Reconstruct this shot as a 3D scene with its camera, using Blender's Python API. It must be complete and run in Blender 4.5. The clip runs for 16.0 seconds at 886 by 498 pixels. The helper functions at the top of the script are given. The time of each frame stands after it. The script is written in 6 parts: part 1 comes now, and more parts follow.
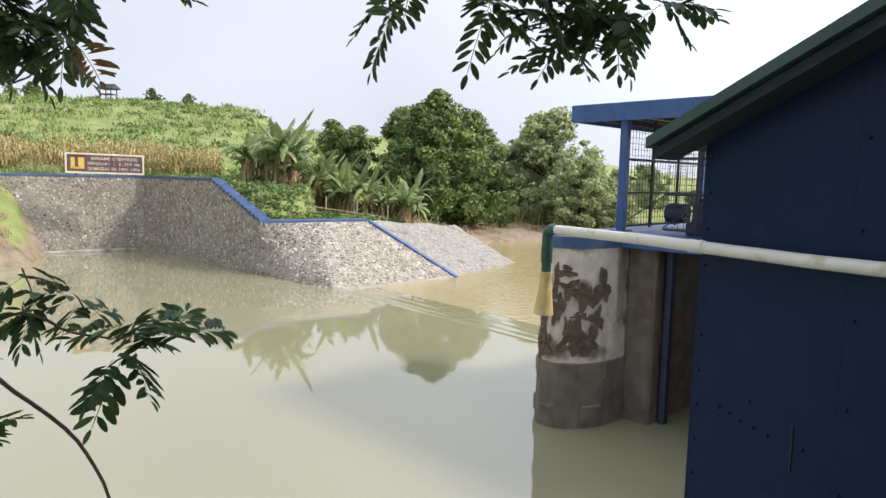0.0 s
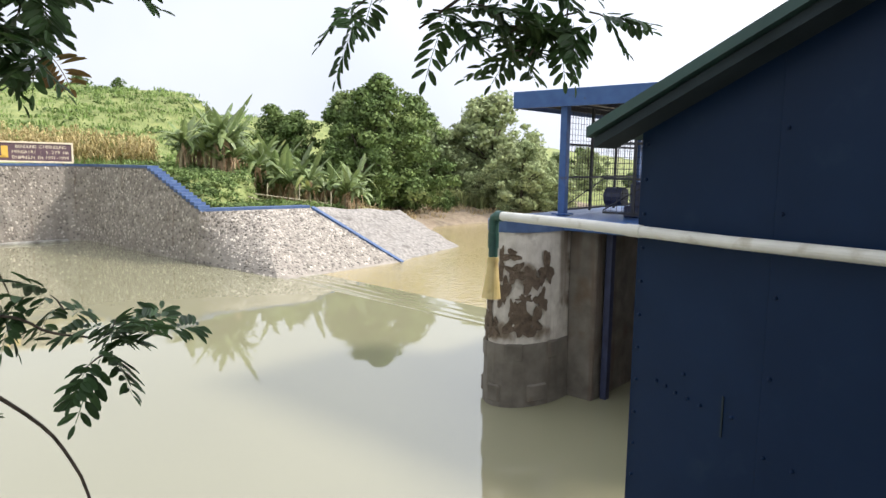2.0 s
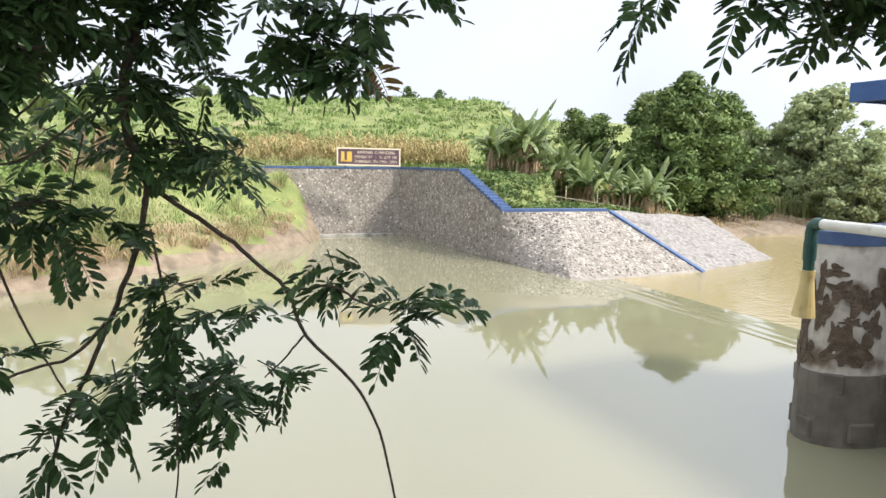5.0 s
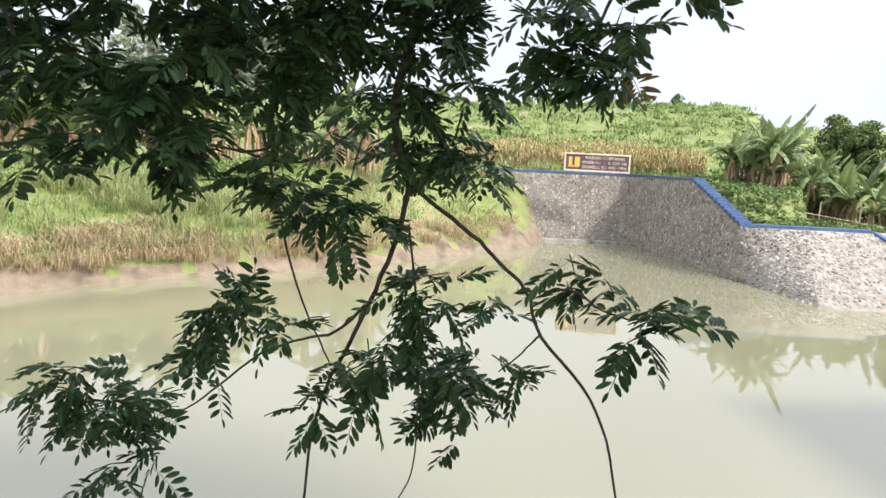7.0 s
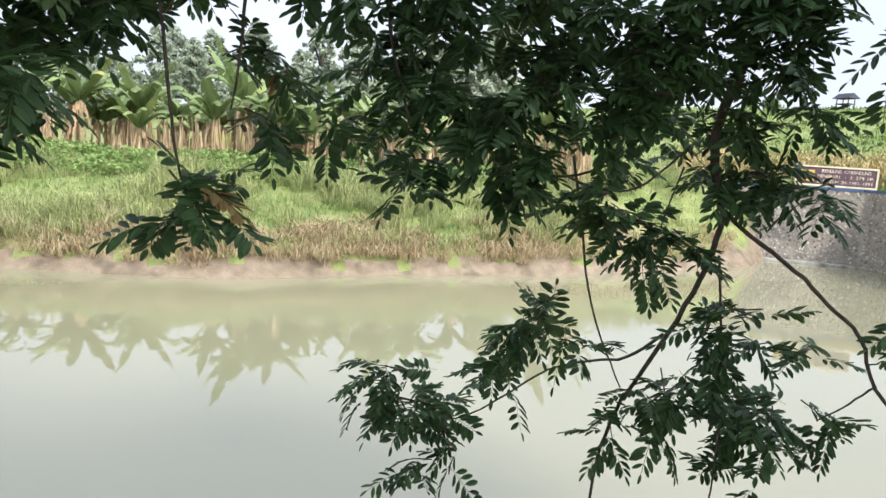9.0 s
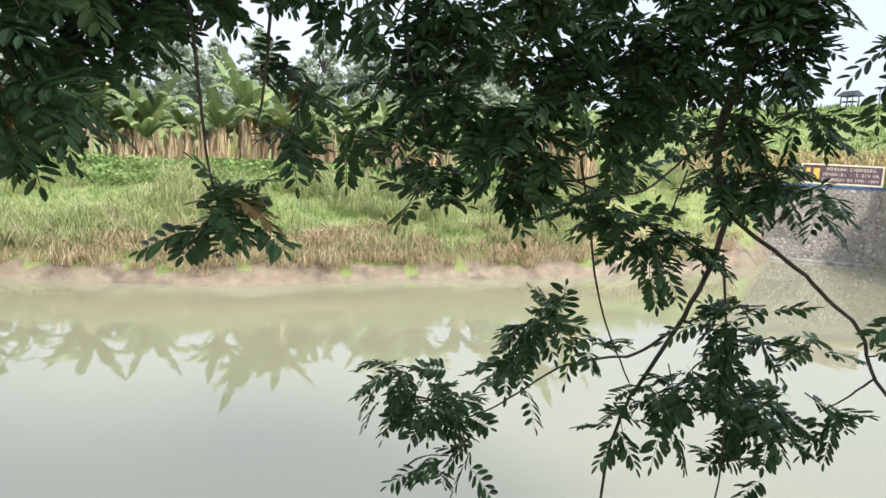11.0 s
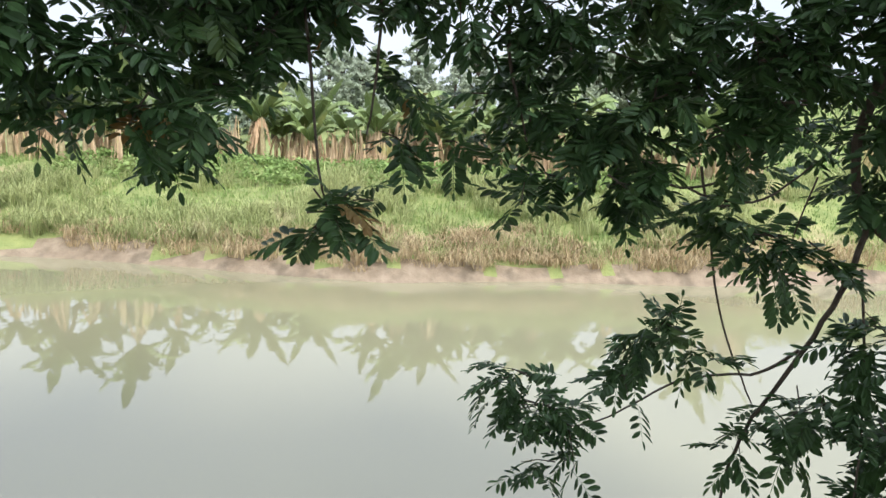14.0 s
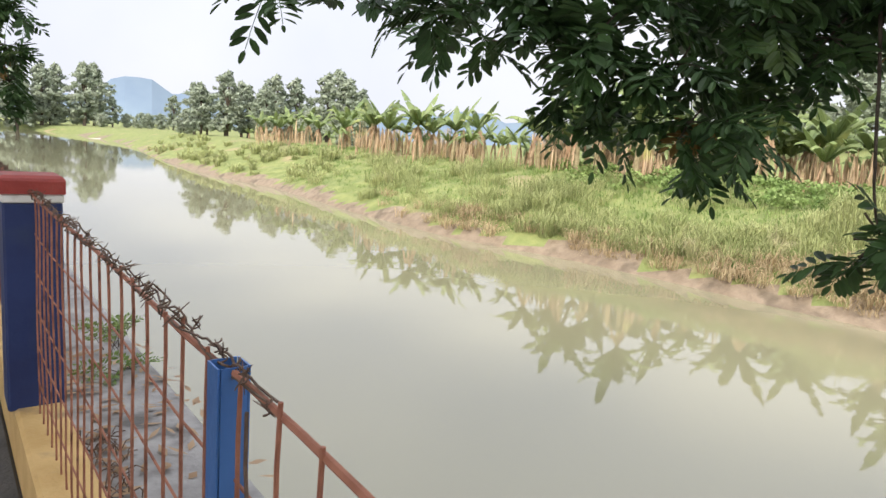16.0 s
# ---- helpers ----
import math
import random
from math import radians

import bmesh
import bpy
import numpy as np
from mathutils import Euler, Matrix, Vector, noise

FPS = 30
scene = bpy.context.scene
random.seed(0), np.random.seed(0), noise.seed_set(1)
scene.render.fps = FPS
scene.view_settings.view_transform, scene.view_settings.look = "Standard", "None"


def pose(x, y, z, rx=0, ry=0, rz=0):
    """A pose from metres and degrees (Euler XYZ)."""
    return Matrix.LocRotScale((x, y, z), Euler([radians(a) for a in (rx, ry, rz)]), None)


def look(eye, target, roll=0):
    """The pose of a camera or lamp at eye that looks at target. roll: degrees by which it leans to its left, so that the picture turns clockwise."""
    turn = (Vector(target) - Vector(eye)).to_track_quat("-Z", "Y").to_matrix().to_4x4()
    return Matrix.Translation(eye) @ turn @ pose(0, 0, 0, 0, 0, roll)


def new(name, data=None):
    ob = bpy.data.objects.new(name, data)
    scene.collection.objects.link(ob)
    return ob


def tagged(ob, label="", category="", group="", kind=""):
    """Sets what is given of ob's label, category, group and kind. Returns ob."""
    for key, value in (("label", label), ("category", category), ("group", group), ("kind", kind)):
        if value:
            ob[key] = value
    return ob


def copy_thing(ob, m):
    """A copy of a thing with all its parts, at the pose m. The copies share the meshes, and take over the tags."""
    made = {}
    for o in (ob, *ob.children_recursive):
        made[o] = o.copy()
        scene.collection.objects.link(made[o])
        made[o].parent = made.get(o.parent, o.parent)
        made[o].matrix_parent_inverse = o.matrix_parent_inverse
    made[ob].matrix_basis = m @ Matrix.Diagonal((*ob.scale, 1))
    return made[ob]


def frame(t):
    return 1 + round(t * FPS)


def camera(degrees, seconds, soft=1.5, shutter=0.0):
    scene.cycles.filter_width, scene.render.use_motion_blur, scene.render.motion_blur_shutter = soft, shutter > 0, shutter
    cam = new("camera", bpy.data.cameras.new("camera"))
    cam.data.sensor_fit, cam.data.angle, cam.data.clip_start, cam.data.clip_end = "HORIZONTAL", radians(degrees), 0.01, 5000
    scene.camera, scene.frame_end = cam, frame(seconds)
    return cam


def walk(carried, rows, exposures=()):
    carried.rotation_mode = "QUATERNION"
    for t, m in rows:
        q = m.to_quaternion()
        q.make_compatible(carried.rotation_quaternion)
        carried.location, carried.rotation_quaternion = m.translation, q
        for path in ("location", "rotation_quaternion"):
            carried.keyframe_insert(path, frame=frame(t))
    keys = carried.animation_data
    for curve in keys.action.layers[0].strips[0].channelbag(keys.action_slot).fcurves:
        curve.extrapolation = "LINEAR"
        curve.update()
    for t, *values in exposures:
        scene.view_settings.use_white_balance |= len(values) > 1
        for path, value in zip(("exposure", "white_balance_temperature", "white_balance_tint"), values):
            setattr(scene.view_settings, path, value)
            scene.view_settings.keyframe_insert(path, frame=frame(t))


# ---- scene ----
cam = camera(67.1, 16.0)
PATH = [
    (0, (0.18, 0.813, 4.763), (-0.204, 2.765, 4.552), 1.4),
    (0.5, (0.16, 0.777, 4.767), (-0.127, 2.75, 4.611), 3.0),
    (1, (0.165, 0.699, 4.807), (-0.24, 2.643, 4.572), 0.5),
    (1.5, (0.188, 0.688, 4.803), (-0.225, 2.629, 4.553), 0.3),
    (2, (0.145, 0.65, 4.815), (-0.071, 2.622, 4.56), 0.8),
    (2.5, (0.166, 0.713, 4.814), (0.159, 2.699, 4.578), 1.5),
    (3, (0.176, 0.693, 4.831), (0.142, 2.679, 4.594), 0.7),
    (3.5, (0.208, 0.615, 4.82), (-0.087, 2.577, 4.573), 0.5),
    (4, (0.217, 0.664, 4.806), (-0.53, 2.502, 4.556), 0.5),
    (4.5, (0.234, 0.665, 4.788), (-0.77, 2.376, 4.532), 0.7),
    (4.7, (0.228, 0.655, 4.788), (-0.773, 2.367, 4.532), 0.6),
    (6.8, (0.2, 0.554, 4.796), (-1.33, 1.816, 4.536), 2.6),
    (7, (0.192, 0.54, 4.795), (-1.333, 1.808, 4.534), 2.5),
    (7.5, (0.167, 0.47, 4.791), (-1.561, 1.44, 4.517), 2.6),
    (8, (0.083, 0.362, 4.799), (-1.767, 1.063, 4.509), 3.4),
    (8.5, (-0.005, 0.24, 4.823), (-1.846, 0.973, 4.548), 3.6),
    (9, (-0.023, 0.13, 4.852), (-1.846, 0.904, 4.577), 3.7),
    (11.3, (0.099, 0.051, 4.867), (-1.736, 0.802, 4.604), 2.5),
    (11.5, (0.119, 0.075, 4.873), (-1.719, 0.816, 4.607), 2.4),
    (12, (0.135, 0.132, 4.886), (-1.704, 0.868, 4.616), 2.3),
    (12.5, (0.147, 0.196, 4.892), (-1.693, 0.929, 4.617), 2.5),
    (13, (0.159, 0.239, 4.897), (-1.682, 0.969, 4.623), 2.5),
    (13.5, (0.169, 0.241, 4.896), (-1.678, 0.96, 4.623), 2.4),
    (14, (0.169, 0.204, 4.894), (-1.783, 0.536, 4.613), 2.5),
    (14.5, (0.17, 0.16, 4.884), (-1.807, 0.093, 4.593), 2.8),
    (15, (0.204, 0.13, 4.88), (-1.703, -0.39, 4.575), 3.4),
    (15.5, (0.208, 0.116, 4.882), (-1.555, -0.772, 4.558), 3.8),
    (16, (0.233, 0.092, 4.877), (-1.467, -0.914, 4.566), 4.1),
]
walk(cam, [(t, look(eye, target, roll)) for t, eye, target, roll in PATH], exposures=[(0.0, 0.57, 6250, 12), (1.5, 0.73, 6250, 12), (3.5, 0.79, 6200, 12), (7.5, 0.87, 6100, 12), (8.5, 0.85, 5950, 11), (13.0, 0.81, 5900, 10), (14.5, 0.79, 6000, 11), (16.0, 0.75, 6400, 14)])

# ---- world, sun, exposure ----
SUN_DIR = Vector((0.70, 0.16, 0.70)).normalized()          # towards the sun
world = bpy.data.worlds.new("sky")
scene.world = world
world.use_nodes = True
wn = world.node_tree.nodes
wl = world.node_tree.links
sky = wn.new("ShaderNodeTexSky")
sky.sky_type = "NISHITA"
sky.sun_disc = False
sky.sun_elevation = math.asin(SUN_DIR.z)
sky.sun_rotation = math.atan2(SUN_DIR.x, SUN_DIR.y)
sky.dust_density, sky.air_density, sky.ozone_density = 6.0, 1.0, 1.0
sky_gain = wn.new("ShaderNodeMix")
sky_gain.data_type, sky_gain.blend_type = "RGBA", "MULTIPLY"
sky_gain.inputs[0].default_value = 1.0
sky_gain.inputs[7].default_value = (0.10, 0.10, 0.10, 1)
wl.new(sky.outputs[0], sky_gain.inputs[6])
cloud = wn.new("ShaderNodeTexNoise")
cloud.inputs["Scale"].default_value, cloud.inputs["Detail"].default_value = 2.2, 5
ramp = wn.new("ShaderNodeValToRGB")
ramp.color_ramp.elements[0].position, ramp.color_ramp.elements[1].position = 0.35, 0.68
ramp.color_ramp.elements[0].color = (0.76, 0.80, 0.88, 1)
ramp.color_ramp.elements[1].color = (0.90, 0.925, 0.955, 1)
wl.new(cloud.outputs[0], ramp.inputs[0])
haze = wn.new("ShaderNodeMix")                                # thin bright overcast before the blue
haze.data_type = "RGBA"
haze.inputs[0].default_value = 0.88
wl.new(sky_gain.outputs[2], haze.inputs[6])
wl.new(ramp.outputs[0], haze.inputs[7])
# hazy sky, brighter round the sun than away from it
where = wn.new("ShaderNodeTexCoord")
toward = wn.new("ShaderNodeVectorMath")
toward.operation = "DOT_PRODUCT"
toward.inputs[1].default_value = SUN_DIR
wl.new(where.outputs["Generated"], toward.inputs[0])
glare = wn.new("ShaderNodeMapRange")
glare.interpolation_type = "SMOOTHSTEP"
glare.inputs[1].default_value, glare.inputs[2].default_value = 0.0, 1.0
glare.inputs[3].default_value, glare.inputs[4].default_value = 0.74, 1.55
wl.new(toward.outputs["Value"], glare.inputs[0])
bright = wn.new("ShaderNodeVectorMath")
bright.operation = "SCALE"
wl.new(haze.outputs[2], bright.inputs[0])
wl.new(glare.outputs[0], bright.inputs["Scale"])
wl.new(bright.outputs[0], wn["Background"].inputs[0])
wn["Background"].inputs[1].default_value = 1.0

sun = new("sun", bpy.data.lights.new("sun", "SUN"))
sun.data.energy, sun.data.angle, sun.data.color = 2.55, radians(8.0), (1.0, 0.93, 0.82)
sun.matrix_world = look((0, 0, 0), tuple(-SUN_DIR)) @ Matrix.Identity(4)
sun.location = (30, 8, 40)


# ---- materials ----
def mat(name, c1, c2, scale=4.0, rough=0.7, bump=0.2, metal=0.0, c3=None, scale3=0.6, cover3=0.55, fine=40.0,
        translucent=0.0, island=0.0, randomness=0.0, depth=0.02, spec=0.5, streak=None, streak_cover=0.56):
    """Two colours mixed by grain, a third by larger stains, fine relief; all at world size."""
    m = bpy.data.materials.new(name)
    m.use_nodes = True
    n, l = m.node_tree.nodes, m.node_tree.links
    b = n["Principled BSDF"]
    geo = n.new("ShaderNodeNewGeometry")
    n1 = n.new("ShaderNodeTexNoise")
    n1.inputs["Scale"].default_value, n1.inputs["Detail"].default_value = scale, 6
    l.new(geo.outputs["Position"], n1.inputs["Vector"])
    r1 = n.new("ShaderNodeValToRGB")
    r1.color_ramp.elements[0].position, r1.color_ramp.elements[1].position = 0.32, 0.68
    r1.color_ramp.elements[0].color, r1.color_ramp.elements[1].color = (*c1, 1), (*c2, 1)
    l.new(n1.outputs[0], r1.inputs[0])
    col = r1.outputs[0]
    if c3:
        n3 = n.new("ShaderNodeTexNoise")
        n3.inputs["Scale"].default_value, n3.inputs["Detail"].default_value = scale3, 4
        l.new(geo.outputs["Position"], n3.inputs["Vector"])
        r3 = n.new("ShaderNodeValToRGB")
        r3.color_ramp.elements[0].position, r3.color_ramp.elements[1].position = cover3, cover3 + 0.12
        l.new(n3.outputs[0], r3.inputs[0])
        mx = n.new("ShaderNodeMix")
        mx.data_type = "RGBA"
        l.new(r3.outputs[0], mx.inputs[0])
        l.new(col, mx.inputs[6])
        mx.inputs[7].default_value = (*c3, 1)
        col = mx.outputs[2]
    if streak:                                                # stains that run down
        mp = n.new("ShaderNodeMapping")
        mp.inputs["Scale"].default_value = (1, 1, 0.07)
        l.new(geo.outputs["Position"], mp.inputs[0])
        n4 = n.new("ShaderNodeTexNoise")
        n4.inputs["Scale"].default_value, n4.inputs["Detail"].default_value = 2.6, 5
        l.new(mp.outputs[0], n4.inputs["Vector"])
        r4 = n.new("ShaderNodeValToRGB")
        r4.color_ramp.elements[0].position, r4.color_ramp.elements[1].position = streak_cover, streak_cover + 0.14
        r4.color_ramp.elements[1].color = (0.75, 0.75, 0.75, 1)
        l.new(n4.outputs[0], r4.inputs[0])
        mx4 = n.new("ShaderNodeMix")
        mx4.data_type = "RGBA"
        l.new(r4.outputs[0], mx4.inputs[0])
        l.new(col, mx4.inputs[6])
        mx4.inputs[7].default_value = (*streak, 1)
        col = mx4.outputs[2]
    if island or randomness:
        hsv = n.new("ShaderNodeHueSaturation")
        mr = n.new("ShaderNodeMapRange")
        amount = island or randomness
        mr.inputs[3].default_value, mr.inputs[4].default_value = 1 - amount, 1 + amount
        if island:
            l.new(geo.outputs["Random Per Island"], mr.inputs[0])
        else:
            info = n.new("ShaderNodeObjectInfo")
            l.new(info.outputs["Random"], mr.inputs[0])
        l.new(mr.outputs[0], hsv.inputs["Value"])
        l.new(col, hsv.inputs["Color"])
        col = hsv.outputs[0]
    l.new(col, b.inputs["Base Color"])
    b.inputs["Roughness"].default_value, b.inputs["Metallic"].default_value = rough, metal
    b.inputs["Specular IOR Level"].default_value = spec
    if bump:
        n2 = n.new("ShaderNodeTexNoise")
        n2.inputs["Scale"].default_value, n2.inputs["Detail"].default_value = fine, 4
        l.new(geo.outputs["Position"], n2.inputs["Vector"])
        bp = n.new("ShaderNodeBump")
        bp.inputs["Strength"].default_value, bp.inputs["Distance"].default_value = bump, depth
        l.new(n2.outputs[0], bp.inputs["Height"])
        l.new(bp.outputs[0], b.inputs["Normal"])
    if translucent:
        tr = n.new("ShaderNodeBsdfTranslucent")
        l.new(col, tr.inputs[0])
        ms = n.new("ShaderNodeMixShader")
        ms.inputs[0].default_value = translucent
        l.new(b.outputs[0], ms.inputs[1])
        l.new(tr.outputs[0], ms.inputs[2])
        l.new(ms.outputs[0], n["Material Output"].inputs[0])
    return m


def water_mat(name, c1, c2, ripple, size, stretch):
    m = bpy.data.materials.new(name)
    m.use_nodes = True
    n, l = m.node_tree.nodes, m.node_tree.links
    b = n["Principled BSDF"]
    geo = n.new("ShaderNodeNewGeometry")
    big = n.new("ShaderNodeTexNoise")
    big.inputs["Scale"].default_value, big.inputs["Detail"].default_value = 0.06, 3
    l.new(geo.outputs["Position"], big.inputs["Vector"])
    r = n.new("ShaderNodeValToRGB")
    r.color_ramp.elements[0].position, r.color_ramp.elements[1].position = 0.3, 0.7
    r.color_ramp.elements[0].color, r.color_ramp.elements[1].color = (*c1, 1), (*c2, 1)
    l.new(big.outputs[0], r.inputs[0])
    l.new(r.outputs[0], b.inputs["Base Color"])
    b.inputs["Roughness"].default_value, b.inputs["IOR"].default_value = 0.02, 2.25
    mp = n.new("ShaderNodeMapping")
    mp.inputs["Scale"].default_value = stretch
    mp.inputs["Rotation"].default_value = (0, 0, radians(-35))
    l.new(geo.outputs["Position"], mp.inputs[0])
    w = n.new("ShaderNodeTexNoise")
    w.inputs["Scale"].default_value, w.inputs["Detail"].default_value = size, 3
    l.new(mp.outputs[0], w.inputs["Vector"])
    bp = n.new("ShaderNodeBump")
    bp.inputs["Strength"].default_value, bp.inputs["Distance"].default_value = 1.0, ripple
    l.new(w.outputs[0], bp.inputs["Height"])
    l.new(bp.outputs[0], b.inputs["Normal"])
    return m


WATER_UP = water_mat("still_muddy_water", (0.25, 0.238, 0.148), (0.285, 0.272, 0.172), 0.004, 0.9, (1, 1, 1))
WATER_DOWN = water_mat("rippled_muddy_water", (0.36, 0.29, 0.14), (0.40, 0.33, 0.17), 0.030, 2.2, (1, 2.2, 1))
GROUND = mat("grass_and_soil", (0.155, 0.195, 0.06), (0.265, 0.29, 0.1), 1.2, 0.95, 0.6, c3=(0.36, 0.28, 0.165), scale3=0.16, cover3=0.60, fine=9, depth=0.12)
MUD = mat("river_mud", (0.185, 0.138, 0.09), (0.29, 0.228, 0.158), 2.2, 0.75, 0.6, c3=(0.13, 0.10, 0.065), scale3=0.8, fine=12, depth=0.06)
CONC = mat("weathered_concrete", (0.26, 0.25, 0.22), (0.40, 0.385, 0.34), 3.0, 0.9, 0.35, c3=(0.15, 0.14, 0.115), scale3=0.9, cover3=0.58)
LEDGE = mat("dark_cracked_ledge", (0.24, 0.232, 0.22), (0.40, 0.388, 0.365), 5.0, 0.9, 0.6, c3=(0.13, 0.122, 0.11), scale3=2.2, cover3=0.56, fine=16, depth=0.03)
MORTAR = mat("wall_mortar", (0.23, 0.204, 0.172), (0.35, 0.315, 0.268), 2.0, 0.95, 0.5, c3=(0.17, 0.145, 0.12), scale3=0.35, cover3=0.60, fine=14, streak=(0.15, 0.11, 0.075), streak_cover=0.62)
STONE = mat("river_stone", (0.215, 0.190, 0.162), (0.44, 0.395, 0.335), 3.1, 0.9, 0.3, c3=(0.58, 0.53, 0.45), scale3=2.6, cover3=0.62, island=0.6, streak=(0.15, 0.11, 0.075), streak_cover=0.66)
STONE_ONE = mat("single_river_stone", (0.215, 0.190, 0.162), (0.44, 0.395, 0.335), 3.1, 0.9, 0.3, c3=(0.58, 0.53, 0.45), scale3=2.6, cover3=0.62, randomness=0.6, streak=(0.15, 0.11, 0.075), streak_cover=0.66)
BLUE = mat("blue_cap_paint", (0.05, 0.09, 0.20), (0.075, 0.13, 0.26), 3.0, 0.55, 0.15, c3=(0.12, 0.18, 0.28), scale3=1.4, cover3=0.62)
SHEET = mat("dark_blue_sheet_steel", (0.0045, 0.017, 0.05), (0.007, 0.023, 0.064), 1.2, 0.42, 0.10, c3=(0.011, 0.028, 0.064), scale3=2.4, cover3=0.62, fine=5, depth=0.03, spec=0.18)
STEEL = mat("blue_painted_steel", (0.04, 0.1, 0.28), (0.055, 0.135, 0.34), 5, 0.42, 0.12, c3=(0.06, 0.07, 0.12), scale3=4, cover3=0.66)
POSTBLUE = mat("bright_blue_post_paint", (0.045, 0.135, 0.36), (0.06, 0.17, 0.42), 6, 0.4, 0.1, c3=(0.09, 0.16, 0.33), scale3=9, cover3=0.62)
DARKSTEEL = mat("dark_frame_steel", (0.018, 0.020, 0.028), (0.035, 0.036, 0.045), 8, 0.6, 0.2)
MACHINE = mat("hoist_blue_black", (0.02, 0.025, 0.06), (0.035, 0.045, 0.10), 6, 0.5, 0.25)
ROOF = mat("green_roof_sheet", (0.024, 0.060, 0.055), (0.034, 0.080, 0.070), 3, 0.5, 0.1, c3=(0.05, 0.085, 0.075), scale3=1.6, cover3=0.6)
# roof colour darkened to carry the shade below the overhang
SOFFIT = mat("shade_dark_roof_underside", (0.012, 0.022, 0.028), (0.020, 0.034, 0.042), 3, 0.8, 0.2)
PLASTER = mat("peeling_white_plaster", (0.50, 0.45, 0.38), (0.68, 0.63, 0.55), 4, 0.9, 0.4, c3=(0.20, 0.155, 0.11), scale3=1.6, cover3=0.55, streak=(0.15, 0.10, 0.065), streak_cover=0.53)
BROWN = mat("bare_brown_masonry", (0.085, 0.060, 0.040), (0.17, 0.125, 0.085), 7, 0.95, 0.8, fine=22, depth=0.04)
WETCONC = mat("stained_pier_concrete", (0.11, 0.094, 0.072), (0.21, 0.185, 0.15), 2.4, 0.75, 0.4, c3=(0.13, 0.09, 0.055), scale3=1.1, cover3=0.58, streak=(0.10, 0.055, 0.03), streak_cover=0.54)
PVC = mat("white_pvc_pipe", (0.72, 0.70, 0.62), (0.80, 0.78, 0.70), 6, 0.35, 0.08, c3=(0.58, 0.54, 0.44), scale3=5, cover3=0.60)
GREENPIPE = mat("green_elbow_pipe", (0.020, 0.070, 0.055), (0.035, 0.105, 0.080), 8, 0.45, 0.15)
FUNNEL = mat("yellow_plastic_funnel", (0.55, 0.42, 0.16), (0.66, 0.52, 0.23), 7, 0.5, 0.1, c3=(0.45, 0.32, 0.12), scale3=6)
RUST = mat("orange_rusted_rod", (0.25, 0.095, 0.055), (0.38, 0.16, 0.095), 14, 0.8, 0.5, c3=(0.15, 0.055, 0.03), scale3=9, cover3=0.56, fine=90, depth=0.004)
WIRE = mat("rusty_barbed_wire", (0.075, 0.045, 0.03), (0.16, 0.10, 0.065), 25, 0.8, 0.3, fine=120, depth=0.003)
RED = mat("red_cap_paint", (0.24, 0.028, 0.02), (0.32, 0.045, 0.03), 5, 0.5, 0.2, c3=(0.22, 0.07, 0.05), scale3=5, cover3=0.62)
WHITE = mat("white_band_paint", (0.62, 0.60, 0.54), (0.74, 0.72, 0.66), 6, 0.7, 0.2, c3=(0.45, 0.41, 0.34), scale3=4)
PILLARBLUE = mat("pillar_dark_blue_paint", (0.01, 0.022, 0.088), (0.015, 0.032, 0.115), 4, 0.6, 0.2, c3=(0.02, 0.034, 0.09), scale3=2.5, cover3=0.62)
YELLOW = mat("ochre_plinth_paint", (0.50, 0.32, 0.11), (0.62, 0.42, 0.17), 3.5, 0.8, 0.35, c3=(0.33, 0.23, 0.11), scale3=3, cover3=0.60)
PAVE = mat("dark_damp_paving", (0.045, 0.045, 0.045), (0.085, 0.082, 0.078), 3, 0.85, 0.4)
LEAF = mat("dark_tree_leaf", (0.036, 0.076, 0.025), (0.066, 0.125, 0.038), 6, 0.5, 0.0, c3=(0.1, 0.155, 0.04), scale3=2.0, cover3=0.62, translucent=0.22, island=0.35, spec=0.35)
DRYLEAF = mat("yellowed_tree_leaf", (0.2, 0.15, 0.04), (0.27, 0.15, 0.05), 6, 0.6, 0.0, translucent=0.25)
BARK = mat("grey_brown_bark", (0.050, 0.038, 0.026), (0.105, 0.085, 0.062), 20, 0.95, 0.6, fine=60, depth=0.01)
GRASS = mat("river_grass", (0.28, 0.32, 0.13), (0.43, 0.45, 0.205), 0.5, 0.8, 0.0, c3=(0.52, 0.46, 0.28), scale3=0.35, cover3=0.60, translucent=0.3, island=0.30, spec=0.2)
DRYGRASS = mat("dead_straw", (0.36, 0.27, 0.15), (0.50, 0.41, 0.25), 0.9, 0.9, 0.0, translucent=0.2, island=0.30, spec=0.2)
BUSH = mat("broad_leaf_green", (0.1, 0.155, 0.05), (0.185, 0.25, 0.08), 0.5, 0.7, 0.0, c3=(0.26, 0.3, 0.11), scale3=0.25, cover3=0.58, translucent=0.22, island=0.40, spec=0.25)
CROP = mat("fresh_crop_green", (0.17, 0.265, 0.075), (0.29, 0.37, 0.13), 0.6, 0.7, 0.0, translucent=0.3, island=0.30, spec=0.25)
BAMBOO = mat("feathery_bamboo_green", (0.29, 0.35, 0.175), (0.41, 0.45, 0.235), 0.4, 0.8, 0.0, translucent=0.25, island=0.30, spec=0.2)
BANANA = mat("banana_leaf", (0.14, 0.20, 0.075), (0.27, 0.33, 0.125), 0.7, 0.45, 0.0, c3=(0.46, 0.46, 0.15), scale3=0.5, cover3=0.62, translucent=0.3, randomness=0.28, spec=0.4)
